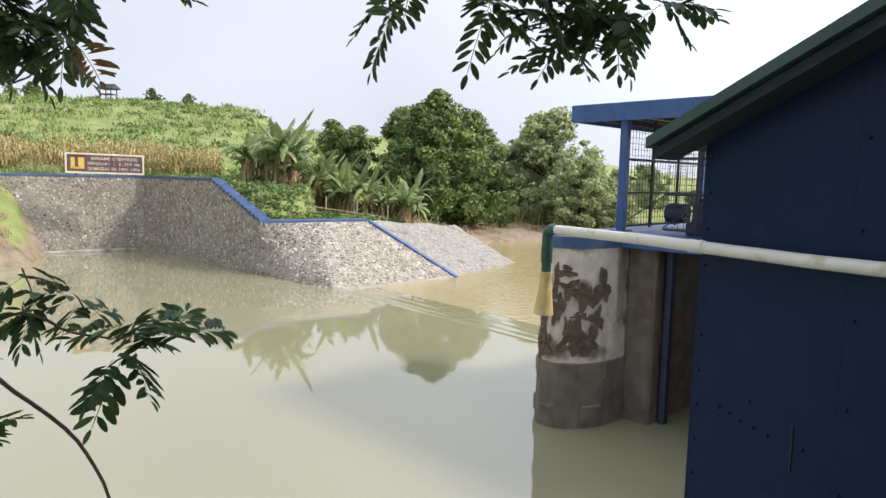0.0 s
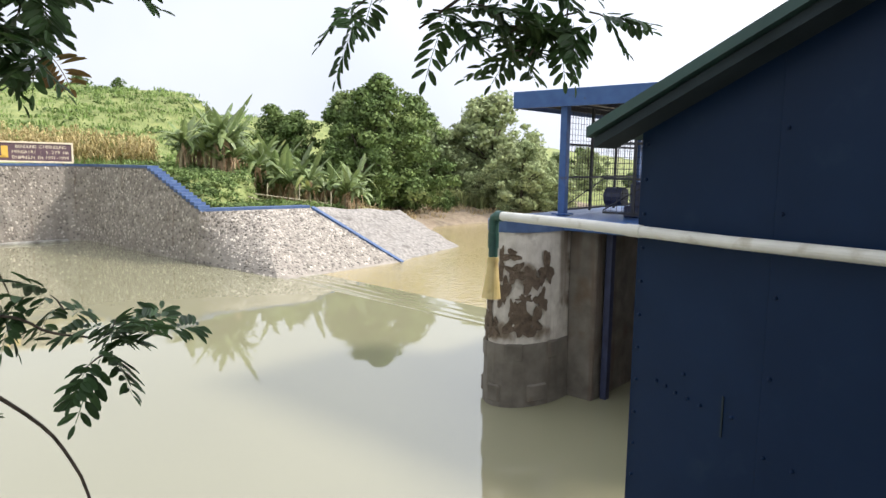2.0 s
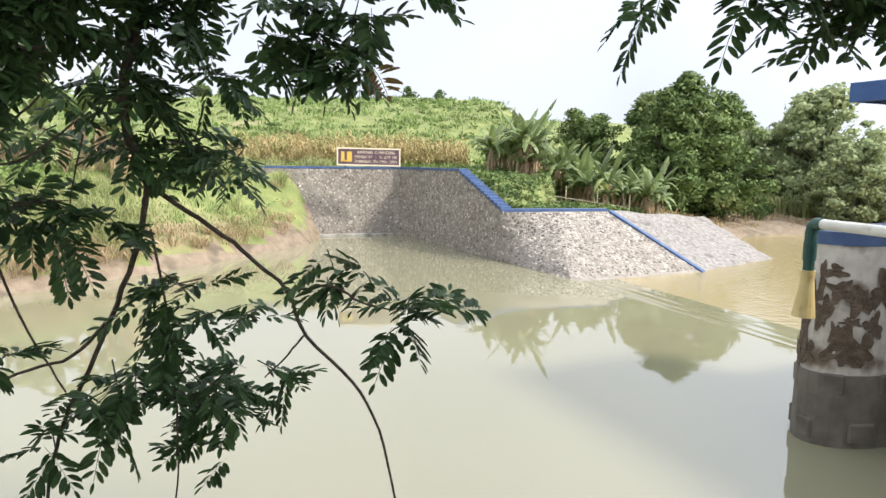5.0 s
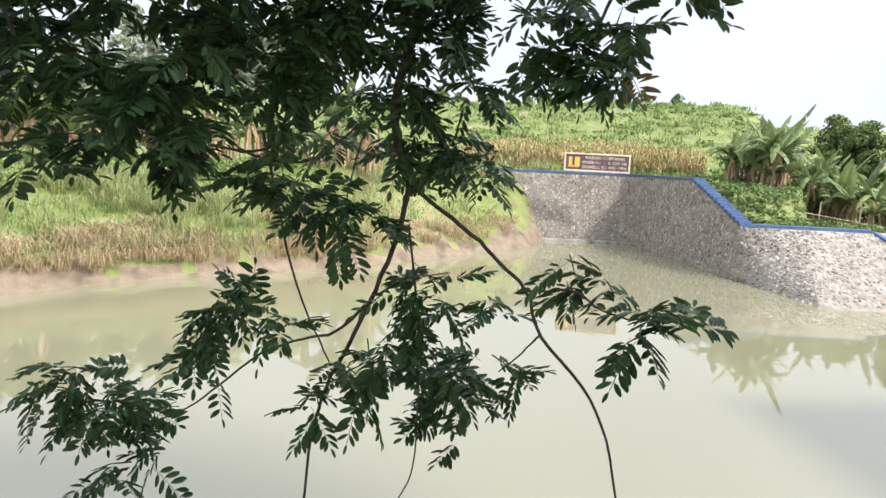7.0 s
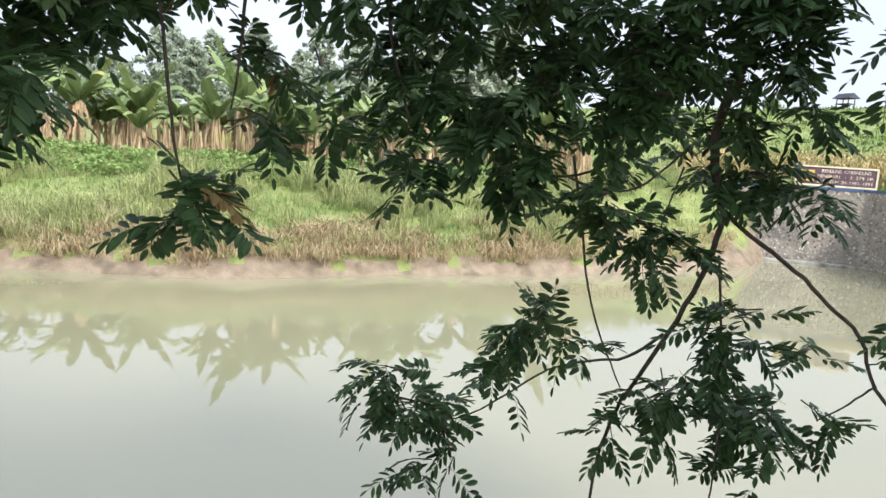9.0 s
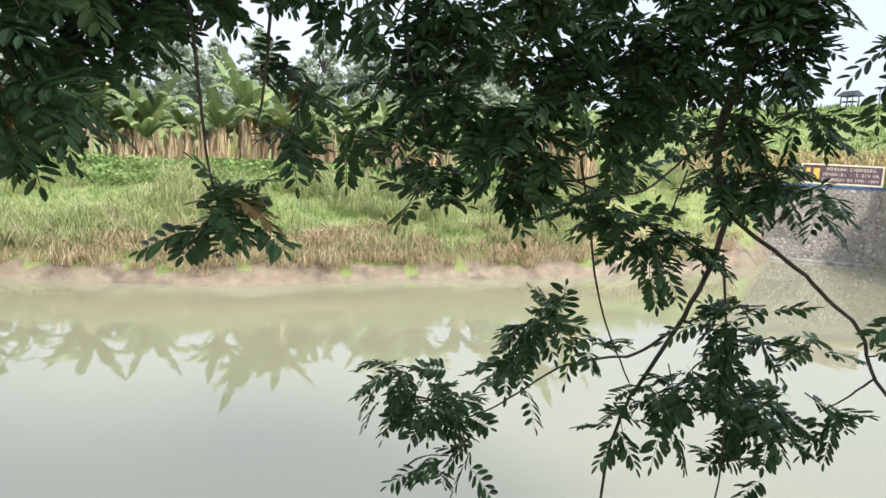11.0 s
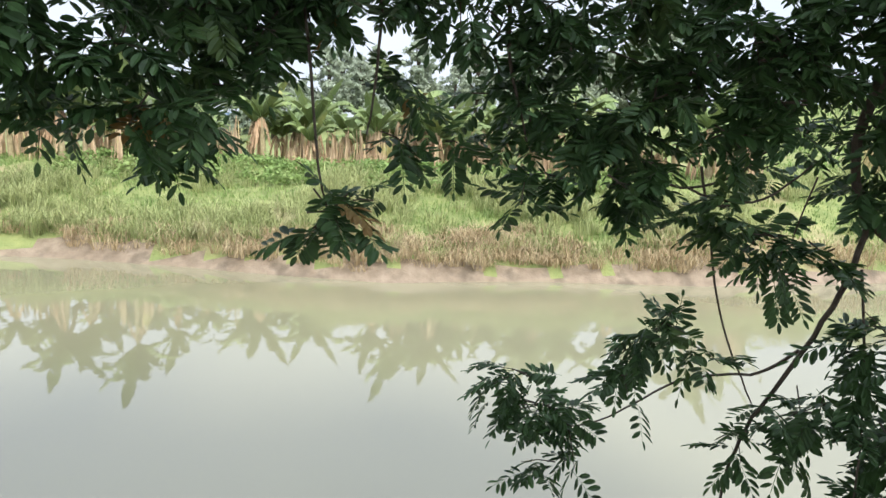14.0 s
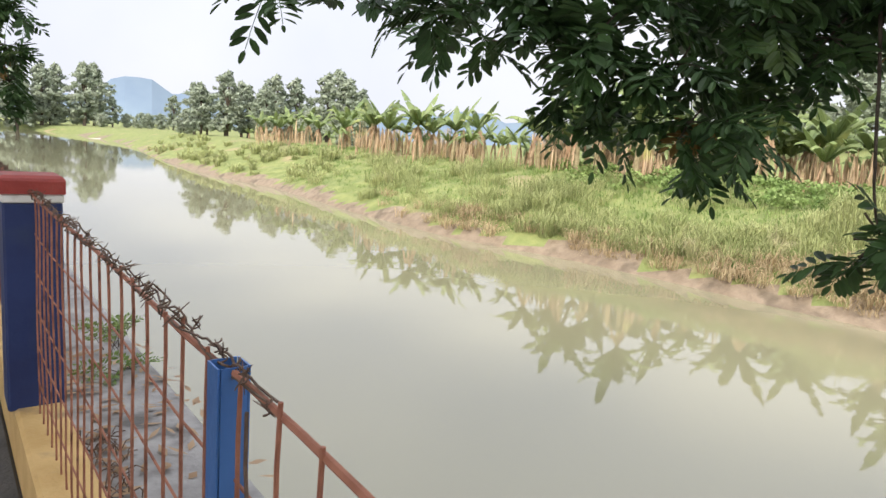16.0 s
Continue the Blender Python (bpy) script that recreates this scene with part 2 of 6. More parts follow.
DEADBANANA = mat("dead_banana_leaf", (0.34, 0.22, 0.13), (0.54, 0.39, 0.25), 1.8, 0.9, 0.0, translucent=0.15, randomness=0.3, spec=0.2)
DEADSTALK = mat("dead_stalks", (0.40, 0.28, 0.17), (0.60, 0.46, 0.30), 0.9, 0.9, 0.0, c3=(0.42, 0.40, 0.15), scale3=0.5, cover3=0.6, translucent=0.15, island=0.35, spec=0.2)
BSTEM = mat("banana_stem", (0.24, 0.19, 0.1), (0.38, 0.32, 0.18), 4, 0.8, 0.3)
CORN = mat("dry_corn", (0.38, 0.3, 0.13), (0.54, 0.44, 0.23), 0.8, 0.9, 0.0, c3=(0.21, 0.25, 0.08), scale3=0.5, cover3=0.55, translucent=0.25, island=0.35, spec=0.2)
# distance haze is mixed into this leaf colour: paler, greyer green
FARTREE = mat("haze_tinted_far_foliage", (0.25, 0.295, 0.215), (0.36, 0.4, 0.3), 0.2, 0.9, 0.0, translucent=0.2, island=0.25, spec=0.1)
# the hills' blue is air haze put into the base colour
HILL = mat("blue_haze_tinted_hill", (0.17, 0.225, 0.285), (0.2, 0.26, 0.31), 0.01, 1.0, 0.0, spec=0.0)
WOOD = mat("grey_bamboo_pole", (0.32, 0.27, 0.18), (0.46, 0.40, 0.28), 5, 0.9, 0.2)
SIGN_DARK = mat("sign_dark_brown", (0.10, 0.06, 0.075), (0.14, 0.085, 0.10), 4, 0.3, 0.05)
SIGN_YELLOW = mat("sign_yellow", (0.66, 0.42, 0.06), (0.75, 0.50, 0.10), 4, 0.6, 0.1)
SIGN_FRAME = mat("sign_cream_frame", (0.70, 0.60, 0.42), (0.80, 0.70, 0.52), 4, 0.5, 0.1)
PITCHED = mat("pitched_apron_stone", (0.16, 0.145, 0.13), (0.36, 0.335, 0.30), 6.0, 0.9, 0.7, c3=(0.14, 0.125, 0.11), scale3=1.4, cover3=0.58, fine=9, depth=0.06)
SAND = mat("pale_mud_bar", (0.46, 0.42, 0.36), (0.56, 0.52, 0.45), 1, 0.9, 0.2)


# ---- mesh helpers ----
class Shape:
    """A growing list of vertices and faces."""

    def __init__(self):
        self.v, self.f = [], []

    def add(self, verts, faces):
        k = len(self.v)
        self.v.extend(tuple(p) for p in verts)
        self.f.extend(tuple(k + i for i in q) for q in faces)
        return self

    def box(self, c, s, m=None, bevel=0.0):
        """A box with chamfered upright and level edges."""
        bm = bmesh.new()
        bmesh.ops.create_cube(bm, size=1)
        bmesh.ops.scale(bm, vec=s, verts=bm.verts)
        if bevel:
            bmesh.ops.bevel(bm, geom=bm.edges[:], offset=bevel, segments=1, affect="EDGES", profile=0.5)
        t = Matrix.Translation(c) @ (m.to_4x4() if m else Matrix.Identity(4))
        bm.verts.ensure_lookup_table()
        self.add([t @ p.co for p in bm.verts], [[p.index for p in q.verts] for q in bm.faces])
        bm.free()
        return self

    def tube(self, pts, radii, n=6, cap=True):
        pts = [Vector(p) for p in pts]
        if not hasattr(radii, "__len__"):
            radii = [radii] * len(pts)
        rings, side = [], None
        for i, p in enumerate(pts):
            d = (pts[min(i + 1, len(pts) - 1)] - pts[max(i - 1, 0)]).normalized()
            if side is None or abs(side.dot(d)) > 0.95:
                side = d.cross(Vector((0, 0, 1)) if abs(d.z) < 0.9 else Vector((1, 0, 0)))
            side = (side - d * side.dot(d)).normalized()
            up = d.cross(side)
            rings.append([p + radii[i] * (math.cos(a) * side + math.sin(a) * up) for a in (2 * math.pi * j / n for j in range(n))])
        faces = [(i * n + j, i * n + (j + 1) % n, (i + 1) * n + (j + 1) % n, (i + 1) * n + j) for i in range(len(pts) - 1) for j in range(n)]
        if cap:
            faces += [tuple(range(n))[::-1], tuple(range((len(pts) - 1) * n, len(pts) * n))]
        return self.add([p for r in rings for p in r], faces)

    def prism(self, outline, z0, z1, lean=None):
        """An upright body over a plan outline; lean(x, y, z) may shift its top."""
        n = len(outline)
        low = [(x, y, z0) for x, y in outline]
        high = [(*(lean(x, y) if lean else (x, y)), z1) for x, y in outline]
        return self.add(low + high, [tuple(range(n))[::-1], tuple(range(n, 2 * n))] + [(i, (i + 1) % n, n + (i + 1) % n, n + i) for i in range(n)])


def part(name, shape, material, parent=None, label="", smooth=False):
    me = bpy.data.meshes.new(name)
    me.from_pydata(shape.v, [], shape.f)
    me.validate()
    me.materials.append(material)
    if smooth:
        me.polygons.foreach_set("use_smooth", [True] * len(me.polygons))
    ob = new(name, me)
    if parent:
        ob.parent = parent
        top, m = parent, Matrix.Identity(4)
        while top:
            m = top.matrix_basis if top.parent is None else m
            top = top.parent
        ob.matrix_parent_inverse = m.inverted() if parent.parent is None else Matrix.Identity(4)
    return tagged(ob, label)


def thing(name, at, label, category, group="", kind=""):
    ob = new(name)
    ob.matrix_basis = Matrix.Translation(at)
    ob.empty_display_size = 0.1
    return tagged(ob, label, category, group, kind)


def lerp(a, b, t):
    return a + (b - a) * t


def smooth01(a, b, x):
    t = np.clip((x - a) / (b - a), 0, 1)
    return t * t * (3 - 2 * t)


rng = random.Random(7)

# ---- ground ----
# left bank, upstream to downstream: x, y, width of the rise, height reached
LEFT = [(900, -330, 8, 2.0), (-60, -236, 8, 2.0), (-112, -231, 8, 2.0), (-114, -205, 10, 2.5), (-92, -142, 12, 3.0), (-74, -108, 12, 3.2), (-58, -80, 12, 3.3), (-45.9, -54.6, 12, 3.5), (-42.4, -43, 12, 3.6),
        (-34.4, -27.7, 12, 3.7), (-29.9, -17.4, 11, 3.7), (-28.9, -10.6, 11, 3.6), (-27.4, -5.8, 11, 3.5), (-25.9, -2.1, 11, 3.5), (-24.5, 2.3, 11, 3.5), (-25.1, 8, 11, 3.6), (-24.5, 15.2, 11, 3.8), (-25.3, 22.3, 9, 4.0),
        (-26.6, 29.6, 6, 4.1), (-29.2, 33.4, 1.2, 4.15), (-25.4, 38.3, 1, 4.15), (-18.9, 33.9, 1, 4.1), (-14.9, 31.2, 1, 2.3), (-13.7, 31.7, 1, 2.35), (-11.0, 34.6, 1, 2.35), (-10.2, 36.2, 1.2, 2.3)]
LEFT2 = [(-8.2, 42.2, 1.4, 1.75), (-6.6, 44.6, 6, 1.9), (-6.0, 48, 9, 1.9), (-6.1, 52, 12, 1.6), (-3.0, 56, 14, 1.6), (4, 59, 16, 1.8), (40, 66, 16, 2.0), (900, 120, 20, 2.0)]
RIGHT = [(900, 70, 2, 2.7), (60, 44, 2, 2.7), (16, 30, 1, 2.7), (9.5, 22, 1, 2.7), (6, 14, 1, 2.7), (4.2, 8.2, 1, 2.7), (3.2, 4.6, 1, 2.7), (1.5, 1.4, 1, 2.6), (-0.1, -1.4, 1, 2.6),
         (-1.6, -5.6, 1, 2.6), (-6.5, -17, 2, 2.6), (-15, -45, 3, 2.6), (-30, -110, 6, 2.8), (-50, -196, 8, 2.6), (900, -270, 8, 2.6)]


def bank_height(x, y, line):
    best = np.full(x.shape, 1e9)
    sign, rise, high = np.ones(x.shape), np.ones(x.shape), np.ones(x.shape)
    for (ax, ay, ad, ah), (bx, by, bd, bh) in zip(line, line[1:]):
        ux, uy = bx - ax, by - ay
        t = np.clip(((x - ax) * ux + (y - ay) * uy) / (ux * ux + uy * uy), 0, 1)
        px, py = x - ax - t * ux, y - ay - t * uy
        d = np.hypot(px, py)
        s = np.where(ux * py - uy * px >= 0, 1.0, -1.0)
        near = d < best - 1e-6
        best = np.where(near, d, best)
        sign, rise, high = np.where(near, s, sign), np.where(near, ad + (bd - ad) * t, rise), np.where(near, ah + (bh - ah) * t, high)
    d = best * sign
    t = np.clip(d / rise, 0, 1)
    foot = np.where(rise > 3, np.clip(d / 1.0, 0, 1) * 0.28, 0.0)
    z = np.maximum(foot + (high - foot) * t ** 0.85, 0) * (d > 0) + np.where(d <= 0, np.maximum(1.1 * d, -1.4), 0)
    return z, d


def ground_height(x, y):
    x, y = np.asarray(x, float), np.asarray(y, float)
    zl, dl = bank_height(x, y, LEFT + LEFT2)
    zr, dr = bank_height(x, y, RIGHT)
    inland = np.maximum(dl, 0)
    hill = 9.0 * smooth01(42, 95, 0.5 * -x + 0.866 * y) * smooth01(-20, -42, x - 0.25 * (y - 40))
    field = 0.9 * smooth01(12, 90, inland) * (1 - smooth01(0, 30, y))
    wave = 0.22 * np.sin(x * 0.31 + 1.3 * np.sin(y * 0.23)) * np.sin(y * 0.27 + 0.7) + 0.10 * np.sin(x * 1.1 + 2 * np.sin(y * 0.9)) * np.sin(y * 1.3)
    z = np.maximum(zl + (hill + field) * (dl > 0), zr)
    land = np.clip(np.maximum(dl / 4, 0), 0, 1)
    return z + wave * land + 0.08 * np.sin(x * 2.1 + y * 1.7) * np.clip(dl / 1.5, 0, 1), dl


def lines(lo, hi, step, far):
    out, k = list(np.arange(lo, hi, step)), step
    a, b = lo, hi
    left, right = [], []
    while a > -far:
        k *= 1.18
        a -= k
        left.append(a)
    k = step
    while b < far:
        right.append(b)
        k *= 1.18
        b += k
    return np.array(left[::-1] + out + right + [far])


gx, gy = lines(-62, 8, 0.55, 3500), lines(-62, 66, 0.55, 3500)
GX, GY = np.meshgrid(gx, gy)
GZ, GD = ground_height(GX, GY)
me = bpy.data.meshes.new("ground")
nx, ny = len(gx), len(gy)
idx = np.arange(nx * ny).reshape(ny, nx)
quads = np.stack([idx[:-1, :-1], idx[:-1, 1:], idx[1:, 1:], idx[1:, :-1]], -1).reshape(-1, 4)
me.from_pydata(np.stack([GX, GY, GZ], -1).reshape(-1, 3).tolist(), [], quads.tolist())
me.materials.append(GROUND)
me.materials.append(MUD)
qd, qz = GD.reshape(-1)[quads].mean(1), GZ.reshape(-1)[quads].mean(1)
qx, qy = GX.reshape(-1)[quads].mean(1), GY.reshape(-1)[quads].mean(1)
edge = 0.35 + np.abs(0.35 + 0.5 * np.sin(qy * 0.5) + 0.4 * np.sin(qy * 1.7 + qx))
beach = (qx > -9) & (qy > 37) & (qx < 14) & (qd < 7 + 2 * np.sin(qx * 1.3))
me.polygons.foreach_set("material_index", ((qd < edge) | beach).astype(int).tolist())
me.polygons.foreach_set("use_smooth", [True] * len(me.polygons))
tagged(new("ground", me), "grassy river banks and fields with a muddy shore", "ground", kind="structure")


gx_list, gy_list = gx.tolist(), gy.tolist()


def on_grid(table, x, y):
    i, j = min(max(bisect_right(gx_list, x) - 1, 0), nx - 2), min(max(bisect_right(gy_list, y) - 1, 0), ny - 2)
    u, v = (x - gx_list[i]) / (gx_list[i + 1] - gx_list[i]), (y - gy_list[j]) / (gy_list[j + 1] - gy_list[j])
    return (table[j][i] * (1 - u) + table[j][i + 1] * u) * (1 - v) + (table[j + 1][i] * (1 - u) + table[j + 1][i + 1] * u) * v


def bisect_right(values, x):
    lo, hi = 0, len(values)
    while lo < hi:
        k = (lo + hi) // 2
        lo, hi = (lo, k) if x < values[k] else (k + 1, hi)
    return lo


gz_table, gd_table = GZ.tolist(), GD.tolist()


def gz(x, y):
    """The ground's height."""
    return on_grid(gz_table, x, y)


def inland_of(x, y):
    """How far behind the far shore a point lies."""
    return on_grid(gd_table, x, y)


# ---- water and weir ----
HEEL, NOSE, TIP = Vector((-14.57, 30.05, 0)), Vector((-9.61, 27.0, 0)), Vector((-5.63, 32.95, 0))
AX = Vector((0.82, -0.572, 0)).normalized()                  # across the gates
FLOW = Vector((0.572, 0.82, 0)).normalized()
WX, WF = Vector((0.794, -0.608, 0)), Vector((0.608, 0.794, 0))    # along the weir, and over it
DROP = 0.075
c0, c1 = NOSE - WX * 0.7, NOSE + WX * 24
up = Shape().add([c0, c1, (60, 5, 0), (900, -100, 0), (900, -1500, 0), (-900, -1500, 0), (-900, 40, 0), (-40, 60, 0)], [tuple(range(8))[::-1]])
tagged(part("water_upstream", up, WATER_UP), "still muddy green-brown river water above the weir", "water", kind="structure")
# water curling over the crest, with a few standing ripples below it
lip, LIP_N = Shape(), 60
profile = [k * 0.055 for k in range(41)]


def lip_z(a, b):
    fall = DROP * min(1.0, b / 0.36) ** 2
    wave = 0.016 * math.sin(b * 12.0 + 0.5 * math.sin(a * 1.3)) * max(0.0, 1 - b / 2.0) * (1.0 if a < 6 else math.exp(-(a - 6) / 3)) if b > 0.36 else 0.0
    return -fall + wave


rows_ = [[c0 + WX * (24.7 * i / LIP_N) + WF * b + Vector((0, 0, lip_z(24.7 * i / LIP_N, b))) for b in profile] for i in range(LIP_N + 1)]
n = len(profile)
lip.add([p for r in rows_ for p in r], [(i * n + j, i * n + n + j, i * n + n + j + 1, i * n + j + 1) for i in range(LIP_N) for j in range(n - 1)])
tagged(part("weir_water", lip, WATER_UP, smooth=True), "thin sheet of muddy water curling over the weir", "water", kind="structure")
low0, low1 = c0 + WF * 2.2, c1 + WF * 2.2
dn = Shape().add([(low0.x, low0.y, -DROP), (low1.x, low1.y, -DROP), (900, 0, -DROP), (900, 900, -DROP), (-200, 900, -DROP), (-40, 60, -DROP)], [tuple(range(6))])
tagged(part("water_downstream", dn, WATER_DOWN), "rippled muddy river water below the weir", "water", kind="structure")
crest = Shape()
for k in range(24):
    a, b = c0 + WX * k, c0 + WX * (k + 1)
    crest.add([a + Vector((0, 0, -0.6)), b + Vector((0, 0, -0.6)), b + Vector((0, 0, -0.02)), a + Vector((0, 0, -0.02)),
               a + WF * 0.10 + Vector((0, 0, -0.03)), b + WF * 0.10 + Vector((0, 0, -0.03)), a + WF * 0.6 + Vector((0, 0, -0.5)), b + WF * 0.6 + Vector((0, 0, -0.5))],
              [(0, 1, 2, 3), (3, 2, 5, 4), (4, 5, 7, 6)])
tagged(part("weir_crest", crest, CONC), "wet concrete weir crest just under the water", "weir", kind="structure")

# ---- masonry river wall ----
# upper wall nearly upright; the wing below it lies back into a slope
CORNERS = [((-31.8, 29.6), 4.37, 0), ((-25.3, 37.55), 4.37, 1.6), ((-19.0, 33.0), 4.37, 0), (HEEL.xy.to_tuple(), 2.45, 0)]
FOOT, top_in = [], []
for i, (p, z, r) in enumerate(CORNERS):
    turn = [(Vector(p), 1.0)]
    if r:
        ua, ub = (Vector(CORNERS[i - 1][0]) - Vector(p)).normalized() * r, (Vector(CORNERS[i + 1][0]) - Vector(p)).normalized() * r
        turn = [(Vector(p) + ua * (1 - t) ** 2 + ub * t ** 2, t) for t in (0, 0.25, 0.5, 0.75, 1)]
    for q, t in turn:
        ahead = CORNERS[min(i + 1, len(CORNERS) - 1)][0] if t > 0.5 and i < len(CORNERS) - 1 else p
        behind = p if ahead != p else CORNERS[i - 1][0]
        d = (Vector(ahead) - Vector(behind)).normalized()
        FOOT.append(Vector((q.x, q.y, 0)))
        top_in.append(Vector((q.x - d.y * 0.06 * z, q.y + d.x * 0.06 * z, z)))
    if i == 2:
        STEPPED = len(FOOT) - 1
WING0, WING1 = top_in[-1].copy(), Vector((-10.45, 34.1, 2.45))
for k in range(1, 6):
    FOOT.append(HEEL.lerp(NOSE, k / 5))
    top_in.append(WING0.lerp(WING1, 0.5 * k / 5))
for k in range(1, 6):
    FOOT.append(NOSE.lerp(TIP, k / 5))
    top_in.append(WING0.lerp(WING1, 0.5 + 0.5 * k / 5))


def back_of(i):
    """Level direction into the bank at a section of the wall."""
    d = (top_in[min(i + 1, len(FOOT) - 1)] - top_in[max(i - 1, 0)]).normalized()
    return Vector((-d.y, d.x))


wall = thing("wall_river", (-16, 31, 0), "grey cobblestone river wall with a blue painted coping", "wall", kind="structure")
body = Shape()
for i in range(len(FOOT) - 1):
    a0, a1 = FOOT[i] + (FOOT[i] - top_in[i]) * 0.3, FOOT[i + 1] + (FOOT[i + 1] - top_in[i + 1]) * 0.3
    b0, b1 = top_in[i], top_in[i + 1]
    k0, k1 = Vector((*back_of(i), 0)) * 0.7, Vector((*back_of(i + 1), 0)) * 0.7
    low = Vector((0, 0, -1.2))
    body.add([b0, b1, b0 + k0, b1 + k1, a0 + k0 + low, a1 + k1 + low], [(0, 1, 3, 2), (2, 3, 5, 4)])
    face = [a0.lerp(a1, u / 6).lerp(b0.lerp(b1, u / 6), v / 10) for v in range(11) for u in range(7)]
    body.add(face, [(v * 7 + u, v * 7 + u + 1, v * 7 + u + 8, v * 7 + u + 7) for v in range(10) for u in range(6)])
part("masonry_body", body, MORTAR, wall)


def coping(p, q, width=0.55):
    d = q - p
    side = Vector((d.y, -d.x, 0)).normalized()
    o, w, h, lo = side * 0.04, side * -width, Vector((0, 0, 0.11)), Vector((0, 0, -0.03))
    cap = Shape().add([p + o + lo, q + o + lo, q + w + lo, p + w + lo, p + o + h, q + o + h, q + w + h, p + w + h],
                      [(3, 2, 1, 0), (4, 5, 6, 7), (0, 1, 5, 4), (1, 2, 6, 5), (2, 3, 7, 6), (3, 0, 4, 7)])
    part("coping", cap, BLUE, wall)


for i in range(len(FOOT) - 1):
    b0, b1 = top_in[i], top_in[i + 1]
    steps = 14 if i == STEPPED else 1
    for k in range(steps):
        p, q = b0.lerp(b1, k / steps), b0.lerp(b1, (k + 1) / steps)
        if i == STEPPED:
            q.z = p.z
        coping(p, q)
coping(WING1 + Vector((0.1, -0.04, -0.05)), TIP + Vector((0.2, -0.07, -0.14)), 0.26)
# low concrete toe at the corner of the upper wall
toe = Shape()
for a, b in ((Vector((-29.6, 32.3, 0)), Vector((-25.9, 36.8, 0))),):
    d = (b - a).normalized()
    m = Matrix.Rotation(math.atan2(d.y, d.x), 3, "Z")
    toe.box((a + b) / 2 + Vector((0.15, -0.15, 0.02)), ((b - a).length, 0.5, 0.22), m, 0.04)
part("concrete_toe", toe, CONC, wall)
# sloped stone apron beyond the tip
apron = Shape()
A0, A1, A2, A3 = WING1 + Vector((0.05, 0.3, 0.0)), TIP + Vector((0.15, 0.15, -0.1)), Vector((-3.15, 39.95, -0.12)), Vector((-7.2, 42.2, 1.83))
N = 10
grid = [[A0.lerp(A1, u / N).lerp(A3.lerp(A2, u / N), v / N) + Vector((0, 0, 0.05 * math.sin(u * 2.1 + v * 1.3))) for u in range(N + 1)] for v in range(N + 1)]
for v in range(N):
    for u in range(N):
        apron.add([grid[v][u], grid[v][u + 1], grid[v + 1][u + 1], grid[v + 1][u]], [(0, 1, 2, 3)])
tagged(part("apron_slope", apron, PITCHED, smooth=True), "pale grey stone-pitched apron sloping into the river", "revetment", kind="structure")

# ---- sign board ----
sign = thing("sign_board", (-25.5, 34.1, 4.5), "dark brown sign board with cream frame and emblem", "sign")
SB, SE = Vector((-27.15, 32.75, 4.6)), Vector((-24.25, 35.3, 4.56))
sx = (SE - SB).normalized()
sm = Matrix((sx, Vector((0, 0, 1)).cross(sx) * 1.0, Vector((0, 0, 1)))).transposed()
sw, sh = (SE - SB).length, 1.02
smid = (SB + SE) / 2
sn = -(Vector((0, 0, 1)).cross(sx))                           # towards the river
part("board", Shape().box(smid + Vector((0, 0, sh / 2)), (sw, 0.06, sh), sm, 0.01), SIGN_DARK, sign)
for dx, dz, w, h in ((0, sh, sw + 0.1, 0.09), (0, 0, sw + 0.1, 0.09), (-sw / 2, sh / 2, 0.09, sh), (sw / 2, sh / 2, 0.09, sh)):
    part("frame_rail", Shape().box(smid + sx * dx + Vector((0, 0, dz)) + sn * 0.045, (w, 0.05, h), sm, 0.01), SIGN_FRAME, sign)
for dx in (-sw * 0.38, sw * 0.38):
    part("leg", Shape().box(smid + sx * dx - sn * 0.08 + Vector((0, 0, 0.2)), (0.08, 0.08, 0.7), sm), DARKSTEEL, sign)
emblem = Shape()
e0 = smid - sx * (sw / 2 - 0.52) + Vector((0, 0, sh / 2)) + sn * 0.035
emblem.box(e0 - sx * 0.19, (0.20, 0.02, 0.62), sm).box(e0 + sx * 0.22, (0.30, 0.02, 0.62), sm).box(e0 - sx * 0.02 + Vector((0, 0, -0.26)), (0.6, 0.02, 0.1), sm)
part("emblem", emblem, SIGN_YELLOW, sign, "yellow emblem plate")


def lettering(text, centre, size, right, up_dir, material, parent):
    cu = bpy.data.curves.new("lettering", "FONT")
    cu.body, cu.size, cu.align_x, cu.align_y, cu.fill_mode = text, size, "CENTER", "CENTER", "FRONT"
    ob = new("lettering_curve", cu)
    deps = bpy.context.evaluated_depsgraph_get()
    me2 = bpy.data.meshes.new_from_object(ob.evaluated_get(deps))
    bpy.data.objects.remove(ob)
    n = right.cross(up_dir)
    m = Matrix((right, up_dir, n)).transposed().to_4x4()
    me2.transform(Matrix.Translation(centre) @ m)
    weld = bmesh.new()
    weld.from_mesh(me2)
    bmesh.ops.remove_doubles(weld, verts=weld.verts[:], dist=0.0002)
    weld.to_mesh(me2)
    weld.free()
    me2.materials.clear()
    me2.materials.append(material)
    o = new("letter", me2)
    o.parent = parent
    o.matrix_parent_inverse = parent.matrix_basis.inverted()
    return o


